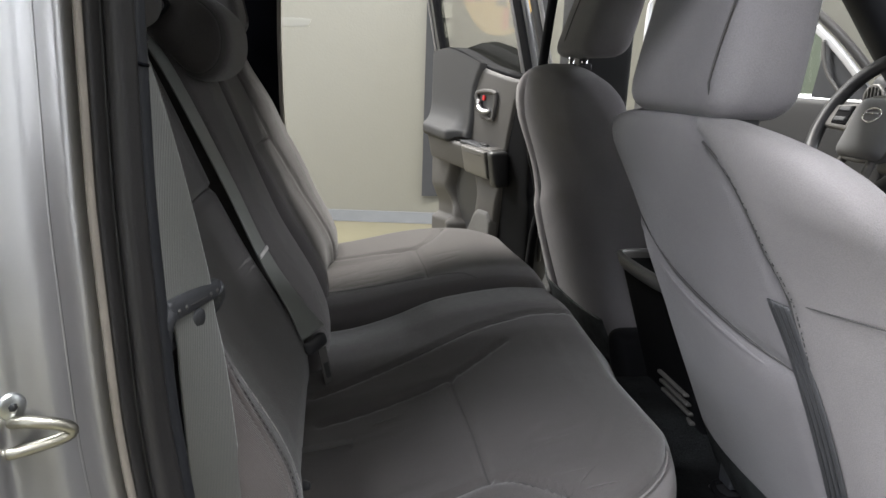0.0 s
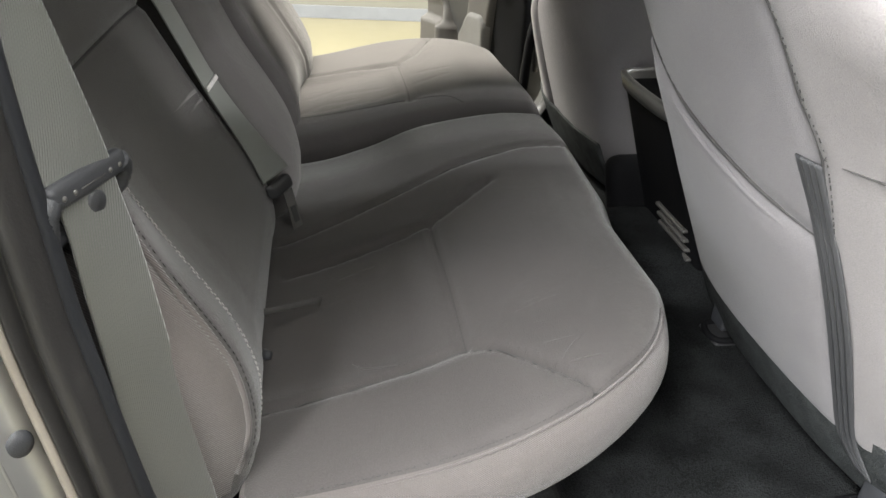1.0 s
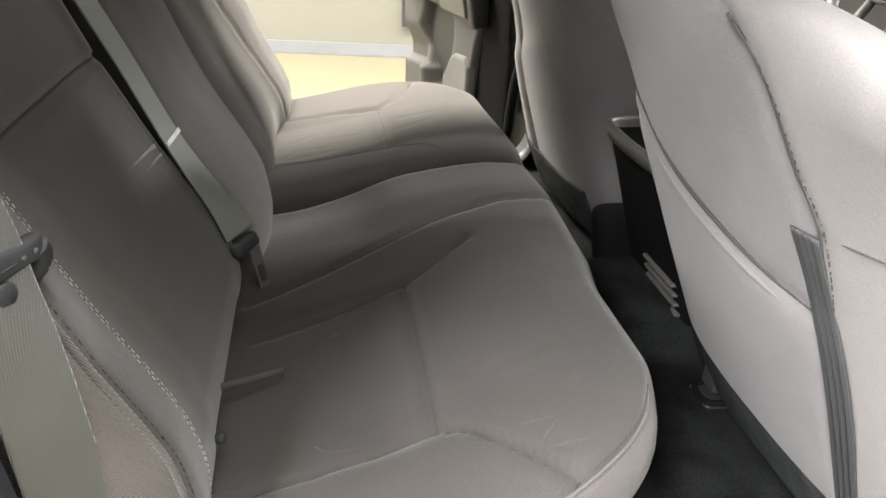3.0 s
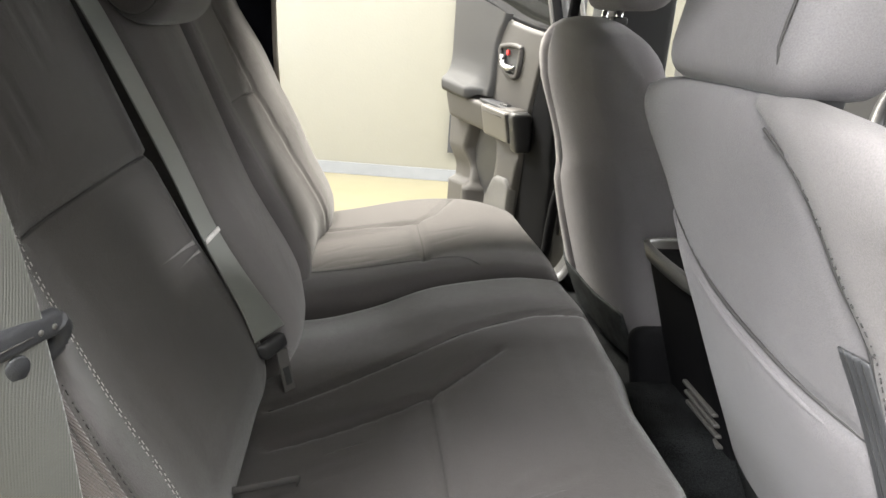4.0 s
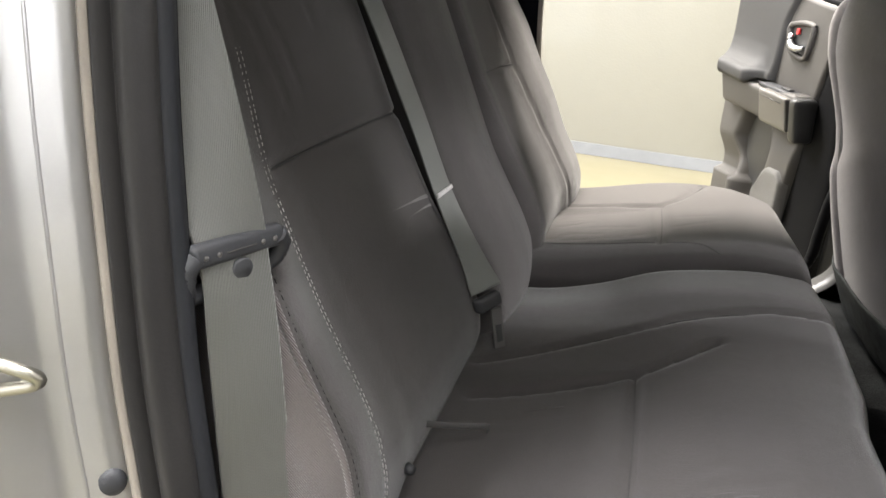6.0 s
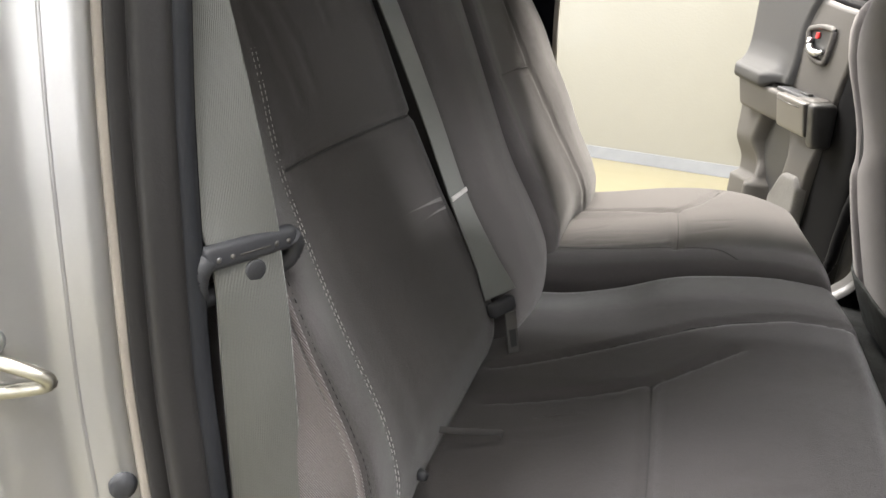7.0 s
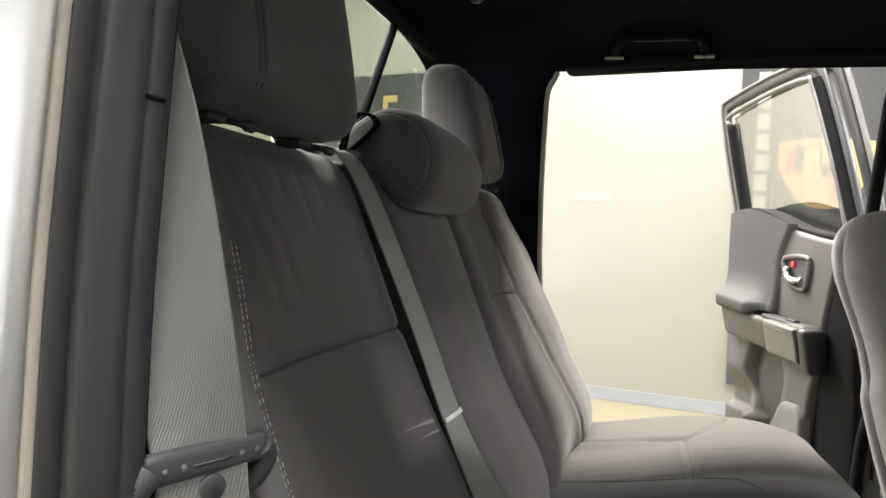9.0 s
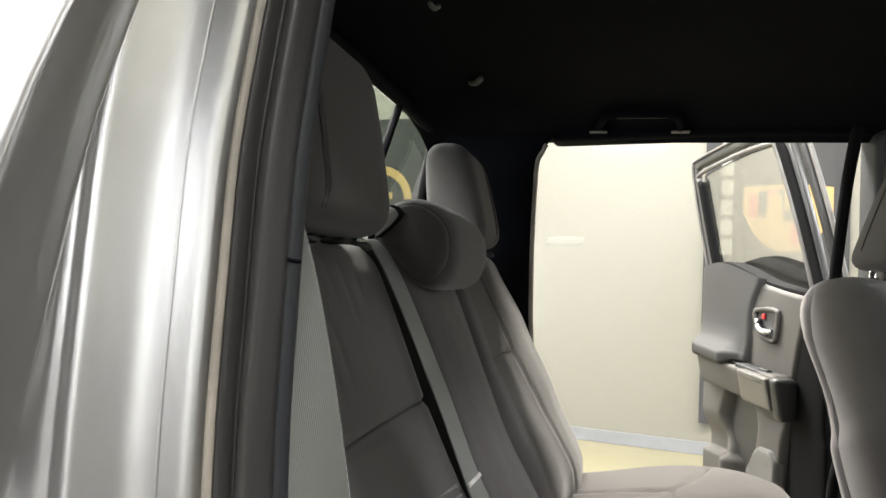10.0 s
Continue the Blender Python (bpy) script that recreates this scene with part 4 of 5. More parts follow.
part("body", rbox((0.0, 0.515, 0.0), (0.7, 0.725, 0.295), 0.018, 0.02, lambda x, y, z: (0.640 + x + 0.33 * (0.30 - z) * max(0, 1 - x / 0.3), y - 0.012, 0.665 + z)), EDGE, console)
part("lid", rbox((0.70, 0.513, 0.945), (1.1, 0.703, 0.99), 0.018, 0.03), FABRIC_SIDE, console, "grey padded armrest lid")
band = smooth_line([(0.78, 0.500, 0), (0.70, 0.501, 0), (0.650, 0.508, 0), (0.636, 0.530, 0), (0.632, 0.606, 0), (0.636, 0.682, 0), (0.650, 0.706, 0), (0.70, 0.713, 0), (0.78, 0.714, 0)], 6)
part("rear_rim", ribbon([(p.x + 0.010 * (p.x - 0.63) / 0.15, p.y, 0.962) for p in band], [(0.3, 0, -1)] * len(band), 0.025, 0.010), RIM, console, "grey satin rim")
for k in range(4):
    z = 0.708 + 0.018 * k
    x = 0.640 + 0.33 * (0.965 - z) - 0.004
    part("vent_slat", rbox((x - 0.005, 0.512, z), (x + 0.01, 0.619, z + 0.007), 0.003, 0.04), RIM, console)

dash = thing("dashboard", "black plastic dashboard of the truck", "dashboard")
part("body", rbox((1.62, -0.05, 0.62), (2.05, 1.28, 1.20), 0.07, 0.06), PLASTIC_TRIM, dash)
part("hood", rbox((1.60, 0.82, 1.16), (1.80, 1.18, 1.26), 0.04, 0.05), PLASTIC_TRIM, dash, "black instrument hood")
part("vent", rbox((1.60, 1.16, 1.05), (1.66, 1.26, 1.16), 0.02, 0.03), PLASTIC, dash, "round air vent")
pod = part("vent_pod", rbox((1.545, 1.15, 1.10), (1.68, 1.268, 1.318), 0.03, 0.03), PLASTIC_TRIM, dash)
part("vent_ring", tube([(1.536, 1.222 + 0.036 * math.cos(a), 1.252 + 0.036 * math.sin(a)) for a in [2 * math.pi * k / 28 for k in range(28)]], 0.0055, 8, closed=True), ARM_SILVER, pod, "satin silver ring of the air vent")
part("vent_well", rbox((1.538, 1.190, 1.220), (1.549, 1.254, 1.284), 0.005, 0.02), EDGE, pod)
for k in range(4):
    y = 1.203 + 0.0125 * k
    h = math.sqrt(0.034 ** 2 - (y - 1.222) ** 2)
    part("vent_slat", rbox((1.528, y - 0.002, 1.252 - h), (1.540, y + 0.002, 1.252 + h), 0.0015, 0.03), RIM, pod)
wheel = thing("steering_wheel", "black steering wheel with grey hub and silver spoke trim", "steering wheel")
wheel.matrix_basis = pose(1.37, 1.0, 1.195, 0, -64, 0)
part("rim", tube([(0.187 * math.cos(a), 0.187 * math.sin(a), 0) for a in [2 * math.pi * k / 56 for k in range(56)]], 0.0175, 12, closed=True), PLASTIC, wheel)


def hub_shape(x, y, z):
    return (x, y * (1.0 + 0.9 * x), z + 0.010 * (1 - (y / 0.09) ** 2))


hub = part("hub", rbox((-0.085, -0.082, -0.035), (0.070, 0.082, 0.014), 0.024, 0.012, hub_shape), HUB, wheel, "soft grey hub cover")
outline = smooth_line([hub_shape(x, y, -0.008) for x, y in ((0.070, -0.055), (0.073, 0.0), (0.070, 0.055), (0.045, 0.086), (-0.02, 0.086), (-0.075, 0.070), (-0.088, 0.0), (-0.075, -0.070), (-0.02, -0.086), (0.045, -0.086), (0.070, -0.055))], 5)
part("hub_bezel", tube(outline, 0.0055, 8), ARM_SILVER, wheel, "thin silver edge round the hub")
part("emblem", tube([(0.018 + 0.018 * math.cos(a), 0.027 * math.sin(a), 0.024) for a in [2 * math.pi * k / 24 for k in range(24)]], 0.0028, 6, closed=True), CHROME, hub, "chrome oval on the hub")
part("emblem_bar", tube([(0.022, -0.020, 0.025), (0.022, 0.020, 0.025)], 0.0022, 6), CHROME, hub, "chrome bar in the oval")
for sy in (-1, 1):
    spoke = part("spoke", rbox((-0.030, 0.080, -0.020), (0.045, 0.178, 0.002), 0.009, 0.015, lambda x, y, z: (x * (1 - 2.0 * (y - 0.08)) + 0.012, sy * y, z)), ARM_SILVER, wheel, "silver spoke trim")
    part("switch_pad", rbox((-0.018, 0.095, -0.004), (0.036, 0.150, 0.006), 0.004, 0.015, lambda x, y, z: (x * (1 - 2.0 * (y - 0.08)) + 0.012, sy * y, z)), EDGE, spoke, "black switch pad")
    for k in (-0.006, 0.022):
        part("switch", rbox((k, 0.102, 0.004), (k + 0.012, 0.142, 0.009), 0.002, 0.02, lambda x, y, z: (x + 0.008, sy * y, z)), PLASTIC_TRIM, spoke)
    part("lower_spoke", tube(smooth_line([(-0.075, sy * 0.045, -0.006), (-0.12, sy * 0.052, -0.006), (-0.178, sy * 0.060, -0.002)], 4), 0.011, 8), ARM_SILVER, wheel, "silver lower spoke")
part("column", tube([(0.0, 0.0, -0.02), (0.03, 0.0, -0.32)], 0.045, 12), PLASTIC_TRIM, wheel)
part("stalk", tube([(0.03, 0.05, -0.06), (0.04, 0.14, -0.055), (0.042, 0.185, -0.05)], [0.007, 0.008, 0.006], 8), EDGE, wheel, "black column stalk")
# windscreen pillars
for far in (False, True):
    y = mirror_y(0.045, far)
    setting("front_pillar_" + ("left" if far else "right"), tube(smooth_line([(1.30, y, 1.665), (1.42, y, 1.530), (1.543, y, 1.382), (1.74, y, 1.16)], 4), 0.055, 14), PILLAR, "black trimmed windscreen pillar", "pillar", True)

# the open front door beyond the driver seat: s along it from the hinge, o out of its inner face
LEAF_HINGE, FOLD = Vector((1.75, 1.34, 0.0)), math.radians(65)
LEAF_RUN, LEAF_IN = Vector((-math.cos(FOLD), math.sin(FOLD), 0.0)), Vector((-math.sin(FOLD), -math.cos(FOLD), 0.0))


def leaf(s, o, z):
    return LEAF_HINGE + LEAF_RUN * s + LEAF_IN * o + Vector((0, 0, z))


driver_door = thing("front_door", "open front door with dark trim and silver window frame", "car door", "car doors")
part("trim_panel", rbox((0.02, 0.0, 0.66), (1.0, 0.045, 1.262), 0.02, 0.05, lambda s, o, z: leaf(s, o - 0.02 * (z - 0.9), z - 0.03 * (1 - s) * (z > 1.2))), DOOR_UPPER, driver_door)
part("outer_skin", rbox((0.0, -0.07, 0.60), (1.0, -0.004, 1.255), 0.02, 0.08, leaf), PAINT, driver_door, "silver painted outer skin")
part("door_armrest", rbox((0.20, 0.040, 0.985), (0.86, 0.095, 1.045), 0.02, 0.04, leaf), DOOR_TRIM, driver_door, "grey armrest")
arch = [(0.145, 1.300), (0.215, 1.373), (0.290, 1.440), (0.39, 1.510), (0.52, 1.565), (0.70, 1.595), (0.90, 1.598), (0.975, 1.580), (0.995, 1.54), (0.998, 1.40), (1.0, 1.26)]
run = smooth_line([(a, b, 0) for a, b in arch], 6)
part("window_frame", ribbon([leaf(p.x, 0.0, p.y) for p in run], [(LEAF_IN * 0.25 + Vector((0, 0, 1)) - LEAF_RUN * 0.8)] * len(run), 0.022, 0.016), DOOR_SILVER, driver_door, "silver painted window frame")
part("frame_seal", tube([leaf(p.x - 0.016, -0.01, p.y + 0.026) for p in run[:42]], 0.014, 8), RUBBER, driver_door, "black rubber on the window frame")
bm = prism([(0.13, 1.24), (0.30, 1.24), (0.292, 1.30), (0.284, 1.37), (0.288, 1.43), (0.21, 1.362), (0.13, 1.285)], 0.018, leaf(0, -0.006, 0), LEAF_RUN, Vector((0, 0, 1)), LEAF_IN)
part("mirror_corner", bm, PLASTIC_TRIM, driver_door, "black corner trim behind the door mirror", False)
part("corner_bead", tube(smooth_line([leaf(a, 0.014, b) for a, b in ((0.275, 1.42), (0.268, 1.37), (0.248, 1.32), (0.221, 1.286), (0.20, 1.262))], 5), 0.006, 8), RIM, driver_door)
bm = prism([(0.29, 1.255), (0.99, 1.255), (0.985, 1.54), (0.90, 1.59), (0.70, 1.587), (0.52, 1.557), (0.39, 1.502), (0.295, 1.43)], 0.004, leaf(0, -0.012, 0), LEAF_RUN, Vector((0, 0, 1)), LEAF_IN)
front_pane = part("pane", bm, GREEN_GLASS, driver_door, "pale green door glass", False)
front_pane.visible_shadow = False

# ---------------------------------------------------------------- seat belts
belt = thing("seat_belt", "grey seat belt webbing through a black guide", "seat belt", "seat belts")
line = [(-0.150, 0.012, 1.57), (-0.105, 0.008, 1.45), (-0.060, 0.004, 1.335), (-0.034, 0.0, 1.263), (-0.004, -0.004, 1.145), (0.005, -0.006, 1.105), (0.011, -0.010, 1.05), (0.020, -0.015, 0.92), (0.030, -0.016, 0.80), (0.034, -0.014, 0.70)]
turn = [(0.9, 0.3, 0.3), (1, 0.25, 0.3), (0.95, 0.3, 0.2), (0.85, 0.5, 0.15), (0.6, 0.8, 0.05), (0.42, 0.9, 0), (0.55, 0.83, 0), (0.68, 0.73, 0), (0.70, 0.70, 0), (0.70, 0.70, 0)]
part("webbing", ribbon(smooth_line(line, 8), smooth_line(turn, 8), 0.048, 0.0025), WEBBING, belt)
# the guide, in axes of its own: u along the bar, v down, n towards the door
GU, GV, GN = Vector((0.36, 0.93, 0.0)), Vector((0.06, -0.02, -0.998)), Vector((0.93, -0.36, 0.06))
GO = Vector((0.004, -0.002, 1.118))


def guide_point(u, v, n):
    return GO + GU * u + GV * v + GN * n


bar_shape = rbox((-0.035, -0.0088, -0.0048), (0.035, 0.0070, 0.0048), 0.0046, 0.006, lambda u, v, n: guide_point(u, v, n))
guide = part("guide", bar_shape, PLASTIC_TRIM, belt, "black plastic belt guide")
loop = smooth_line([(-0.031, -0.001, 0.0), (-0.0365, 0.006, -0.001), (-0.0375, 0.018, -0.004), (-0.031, 0.0255, -0.009), (0.0, 0.025, -0.014), (0.026, 0.021, -0.011), (0.0345, 0.014, -0.006), (0.0355, 0.005, -0.002), (0.031, -0.001, 0.0)], 5)
part("guide_loop", tube([guide_point(p.x, p.y, p.z) for p in loop], 0.0070, 10), PLASTIC_TRIM, guide)
part("embossed_line", tube([guide_point(-0.011, 0.0, 0.0050), guide_point(0.011, 0.0, 0.0050)], 0.0005, 4), DOOR_TRIM, guide)
for u in (-0.026, -0.0165, 0.0165, 0.026):
    part("dimple", tube([guide_point(u, 0.000, 0.0046), guide_point(u, 0.000, 0.0055)], [0.0021, 0.0013], 10), RIM, guide)
part("stop_button", tube([(0.003, -0.001, 1.1045), (0.0076, -0.0033, 1.104), (0.0086, -0.0038, 1.104)], [0.0078, 0.0076, 0.0062], 20), PLASTIC_TRIM, belt, "round dark grey stop button")
part("care_label", ribbon([(0.024, -0.032, 0.829), (0.027, -0.033, 0.80), (0.030, -0.033, 0.765)], [(0.7, 0.7, 0)] * 3, 0.024, 0.001), LABEL, belt, "white sewn label with unreadable print")

mid_belt = thing("seat_belt", "grey centre seat belt lying down the backrest", "seat belt", "seat belts")
line = [(-0.215, 0.470, 1.27), (-0.190, 0.466, 1.318), (-0.150, 0.460, 1.328), (-0.108, 0.450, 1.292), (-0.036, 0.449, 1.145), (0.012, 0.448, 1.035), (0.055, 0.434, 0.965), (0.080, 0.421, 0.928)]
part("webbing", ribbon(smooth_line(line, 8), smooth_line([(0, 1, 0), (0, 1, 0), (0.1, 1, 0), (0.15, 1, 0), (0.16, 1, 0), (0.2, 1, 0.0), (0.4, 1, 0.1), (0.7, 0.6, 0.3)], 8), 0.042, 0.0025), WEBBING_MID, mid_belt)
# streak of light on the belt, laid on as a pale ribbon
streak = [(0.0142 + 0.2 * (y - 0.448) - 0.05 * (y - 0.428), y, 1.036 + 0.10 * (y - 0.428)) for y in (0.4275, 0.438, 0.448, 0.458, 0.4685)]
part("light_streak", ribbon(streak, [(-0.5, 0, 1)] * 5, 0.0055, 0.0022), LIGHT_STREAK, mid_belt, "streak of light coloured across the webbing")
tongue = part("tongue_grip", rbox((-0.006, -0.020, -0.009), (0.006, 0.020, 0.009), 0.005, 0.007, lambda x, y, z: (0.083 + x + 0.55 * y - 0.3 * z, 0.420 + 0.6 * y, 0.913 + z + 0.25 * y)), PLASTIC, mid_belt, "black plastic tongue grip")
TONGUE = pose(0.0975, 0.434, 0.872, 0, -16, -38)
bm = prism([(-0.0085, -0.024), (0.0085, -0.024), (0.0085, 0.028), (-0.0085, 0.028)], 0.002, TONGUE @ Vector((0, 0, 0)), TONGUE.to_3x3() @ Vector((0, 1, 0)), TONGUE.to_3x3() @ Vector((0, 0, 1)), TONGUE.to_3x3() @ Vector((1, 0, 0)))
part("tongue_plate", bm, RIM, tongue, "dark metal tongue", False)
bm = prism([(-0.0045, -0.016), (0.0045, -0.016), (0.0045, 0.006), (-0.0045, 0.006)], 0.004, TONGUE @ Vector((0.001, 0, 0)), TONGUE.to_3x3() @ Vector((0, 1, 0)), TONGUE.to_3x3() @ Vector((0, 0, 1)), TONGUE.to_3x3() @ Vector((1, 0, 0)))
part("tongue_slot", bm, PLASTIC, tongue, "dark slot", False)
buckle = thing("belt_buckle", "seat belt buckle at the cushion's rear, black for the dark hole", "buckle")
# near-black body, coloured to read as the shaded hole below the tongue
part("body", rbox((0.072, 0.412, 0.815), (0.098, 0.444, 0.842), 0.008, 0.02), EDGE, buckle)

# strap on the cushion
strap = [(0.060, 0.208, 0.868), (0.090, 0.222, 0.864), (0.112, 0.232, 0.862), (0.128, 0.240, 0.860), (0.129, 0.241, 0.854)]
part("pull_strap", ribbon(smooth_line(strap, 5), smooth_line([(0.3, 0.5, 0.9)] * 5, 5), 0.007, 0.0015), THREAD_DARK, near_seat, "dark grey pull strap loop")
part("trim_button", tube([(0.076, 0.140, 0.868), (0.083, 0.138, 0.868)], [0.006, 0.004], 12), PLASTIC_TRIM, near_seat, "small round trim fastener")


# ---------------------------------------------------------------- stitching of the rear seats
def back_point(y, z, off, dx=0.0, relief=None):
    return (back_front(z) + dx + off + (relief(y, z) if relief else 0), y, z)


def near_relief(y, z):
    return lerp_table(BOLSTER, z) * hump(y, -0.2, 0.085, 0.11) - 0.004 * hump(y, 0.15, 0.43, 0.05) + 0.008 * math.sin(max(0, min(1, (z - 0.8) / 0.33)) * math.pi)


for k in (-0.0035, 0.0035):
    seam = smooth_line([(0, y + k, z) for y, z in NEAR_LEFT if z < 1.23], 6)
    stitches([back_point(p.y, p.z, 0.0003, 0, near_relief) for p in seam], 0.0034, 0.0022, 0.00040, THREAD, near_seat)


def side_point(y, z, lift):
    """A point on the rounded outboard edge of the near backrest."""
    k = max(0.0, 0.035 - y)
    depth = DEPTH - 0.035 + math.sqrt(max(0.0, 0.035 ** 2 - k * k))
    return (back_front(z) - DEPTH + depth + (depth / DEPTH) * near_relief(y, z) + lift, y - lift * 0.6, z)


edge = [0.855 + 0.0116 * k for k in range(21)]
part("piping", tube([side_point(side_edge(z), z, 0.0) for z in edge], 0.0028, 8), FABRIC_SIDE, near_seat)
stitches([side_point(side_edge(z) + 0.008, z, 0.0003) for z in edge], 0.0036, 0.0026, 0.0005, THREAD_DARK, near_seat)


# the same streak of light carried on over the backrest, in paler colour
def cloth_streak(y0, z0, y1, z1, wide, mat, label):
    pts = [back_point(y0 + (y1 - y0) * k / 12, z0 + (z1 - z0) * k / 12, 0.0014, 0, near_relief) for k in range(13)]
    bm = bmesh.new()
    rows = [[bm.verts.new((p[0] - 0.42 * w, p[1], p[2] + w)) for w in (-wide * k / 24, wide * k / 24)] for k, p in enumerate(pts)]
    for a, b in zip(rows, rows[1:]):
        bm.faces.new((a[0], b[0], b[1], a[1]))
    part("light_streak", bm, mat, near_seat, label)


cloth_streak(0.318, 1.046, 0.426, 1.036, 0.0046, LIGHT_STREAK_FAINT, "thin streak of light coloured on the cloth")
cloth_streak(0.355, 1.030, 0.426, 1.026, 0.0034, LIGHT_STREAK_FAINT, "thin streak of light coloured on the cloth")


CUSHION_SKIN = BVHTree.FromPolygons([v.co.copy() for v in near_cushion.data.vertices], [tuple(p.vertices) for p in near_cushion.data.polygons])


def on_cushion(x, y, lift):
    """A point lifted a little off the top of the near cushion."""
    hit, normal, face, far = CUSHION_SKIN.ray_cast(Vector((x, y, 1.2)), Vector((0, 0, -1)))
    return hit + normal * lift


for line, thick in ((CUSH_NEAR, 0.0011), (CUSH_CROSS, 0.0008), (CUSH_MID[:4], 0.0009)):
    part("seam", tube([on_cushion(p.x, p.y, 0.0001) for p in smooth_line([(x, y, 0) for x, y in line], 8)], thick, 6), THREAD_DARK, near_seat)
FAR_SKIN = BVHTree.FromPolygons([v.co.copy() for v in far_cushion.data.vertices], [tuple(p.vertices) for p in far_cushion.data.polygons])
for line in (FAR_LOW, FAR_CROSS, FAR_TOP):
    seat_line = [FAR_SKIN.ray_cast(Vector((p.x, p.y, 1.2)), Vector((0, 0, -1)))[0] for p in smooth_line([(x, y, 0) for x, y in line], 8)]
    part("seam", tube(seat_line, 0.0009, 6), THREAD_DARK, far_seat)


def rim_point(x, lift):
    s = min(1.0, max(0.0, (x - 0.2) / 0.305))
    y = -0.015 + 0.20 * corner(s) + 0.001
    return (x - 0.014 * hump(y, 0.10, 0.36, 0.10) * max(0.0, (x - 0.3) / 0.2), y, soft_table(TOP, x, 0.03) - 0.0085 + lift)


rim_xs = [0.075 + 0.012 * k for k in range(35)]
part("piping", tube([rim_point(x, 0.0) for x in rim_xs], 0.0014, 8), FABRIC_SIDE, near_seat)
stitches([on_cushion(p[0], p[1] + 0.006, 0.0004) for p in [rim_point(x, 0.0) for x in rim_xs]], 0.0034, 0.0024, 0.0006, THREAD_DARK, near_seat)

# pressed creases of the cushion cloth
for line in (((0.324, 0.154), (0.366, 0.167), (0.408, 0.174)), ((0.33, 0.128), (0.366, 0.137)), ((0.34, 0.125), (0.392, 0.128)), ((0.334, 0.098), (0.373, 0.101)), ((0.353, 0.066), (0.388, 0.068)),
             ((0.348, 0.072), (0.364, 0.09), (0.385, 0.107)), ((0.159, 0.142), (0.174, 0.130), (0.205, 0.124)), ((0.331, 0.163), (0.359, 0.172)), ((0.345, 0.195), (0.40, 0.205)), ((0.15, 0.30), (0.20, 0.315))):
    pts = smooth_line([(x, y, soft_table(TOP, x, 0.03) - 0.0002 - 0.007 * hump(x, 0.05, 0.25, 0.05) * hump(y, 0.11, 0.36, 0.05)) for x, y in line], 5)
    n = len(pts) - 1
    part("crease", tube(pts, [0.0003 + 0.0009 * math.sin(math.pi * k / n) for k in range(n + 1)], 6), FABRIC, near_seat)


def seam_line(name, points, parent, radius=0.0015):
    part(name, tube(smooth_line(points, 6), radius, 6), THREAD_DARK, parent)


def far_relief(y, z):
    return (0.020 * (1 - 0.5 * max(0, (z - 1.1) / 0.25)) + 0.011 * hump(z, 1.02, 1.24, 0.10)) * hump(y, 1.06, 1.5, 0.14) - 0.004 * hump(y, 0.835, 1.05, 0.05) + 0.012 * math.sin(max(0, min(1, (z - 0.8) / 0.33)) * math.pi)


seam_line("seam", [back_point(y, z, -0.0058, 0, near_relief) for y, z in ((0.135, 1.126), (0.2, 1.127), (0.3, 1.128), (0.38, 1.128), (0.437, 1.128))], near_seat)
seam_line("seam", [back_point(y, z, -0.0058, 0.022, far_relief) for y, z in ((0.84, 1.135), (0.90, 1.135), (0.97, 1.135), (1.045, 1.135))], far_seat)

# ---------------------------------------------------------------- latch striker and bump stop on the jamb
SN = Vector((0.72, -0.69, 0)).normalized()
SU = Vector((0.69, 0.72, 0)).normalized()
SO = Vector((-0.083, -0.109, 1.074))


def on_jamb(u, v, n, o=SO):
    return o + SU * u + Vector((0, 0, 1)) * v + SN * n


striker = thing("door_striker", "yellow zinc door striker bolted to the silver jamb", "striker")
outline = [(0.016 * math.cos(a) * (1 if abs(math.sin(a)) < 0.75 else 0.8), 0.034 * math.sin(a)) for a in [2 * math.pi * k / 20 for k in range(20)]]
bm = prism(outline, 0.004, on_jamb(-0.003, 0, 0.006), SU, (0, 0, 1), SN)
part("plate", bm, ZINC, striker, "", False)
loop = smooth_line([(-0.006, 0.009, 0.004), (-0.004, 0.010, 0.012), (0.004, 0.010, 0.021), (0.018, 0.005, 0.028), (0.025, -0.001, 0.029), (0.021, -0.006, 0.025), (0.004, -0.009, 0.018), (-0.010, -0.010, 0.012), (-0.012, -0.010, 0.004)], 5)
part("loop", tube([on_jamb(p.x * 0.88, p.y * 0.92, p.z * 0.9) for p in loop], 0.0038, 10), ZINC, striker)
for v in (-0.0185, 0.0185):
    bolt = part("bolt", tube([on_jamb(-0.003, v, 0.006), on_jamb(-0.003, v, 0.010), on_jamb(-0.003, v, 0.011)], [0.0082, 0.0082, 0.0068], 18), STEEL, striker, "round zinc bolt head")
    part("bolt_socket", tube([on_jamb(-0.003, v, 0.0105), on_jamb(-0.003, v, 0.0113)], 0.0028, 6), PLASTIC_TRIM, bolt)
BO = Vector((-0.052, -0.069, 0.981))
stop = thing("bump_stop", "black rubber bump stop on the door jamb", "bump stop")
outline = [(0.0145 * math.cos(a), 0.024 * math.sin(a) + (0.006 if math.sin(a) > 0 else -0.006)) for a in [2 * math.pi * k / 24 for k in range(24)]]
part("base", prism(outline, 0.008, on_jamb(0, 0, 0.009, BO), SU, (0, 0, 1), SN), RUBBER, stop, "", False)
part("rim", tube([on_jamb(u, v, 0.009, BO) for u, v in outline], 0.0026, 8, closed=True), RUBBER, stop, "raised black rubber rim")
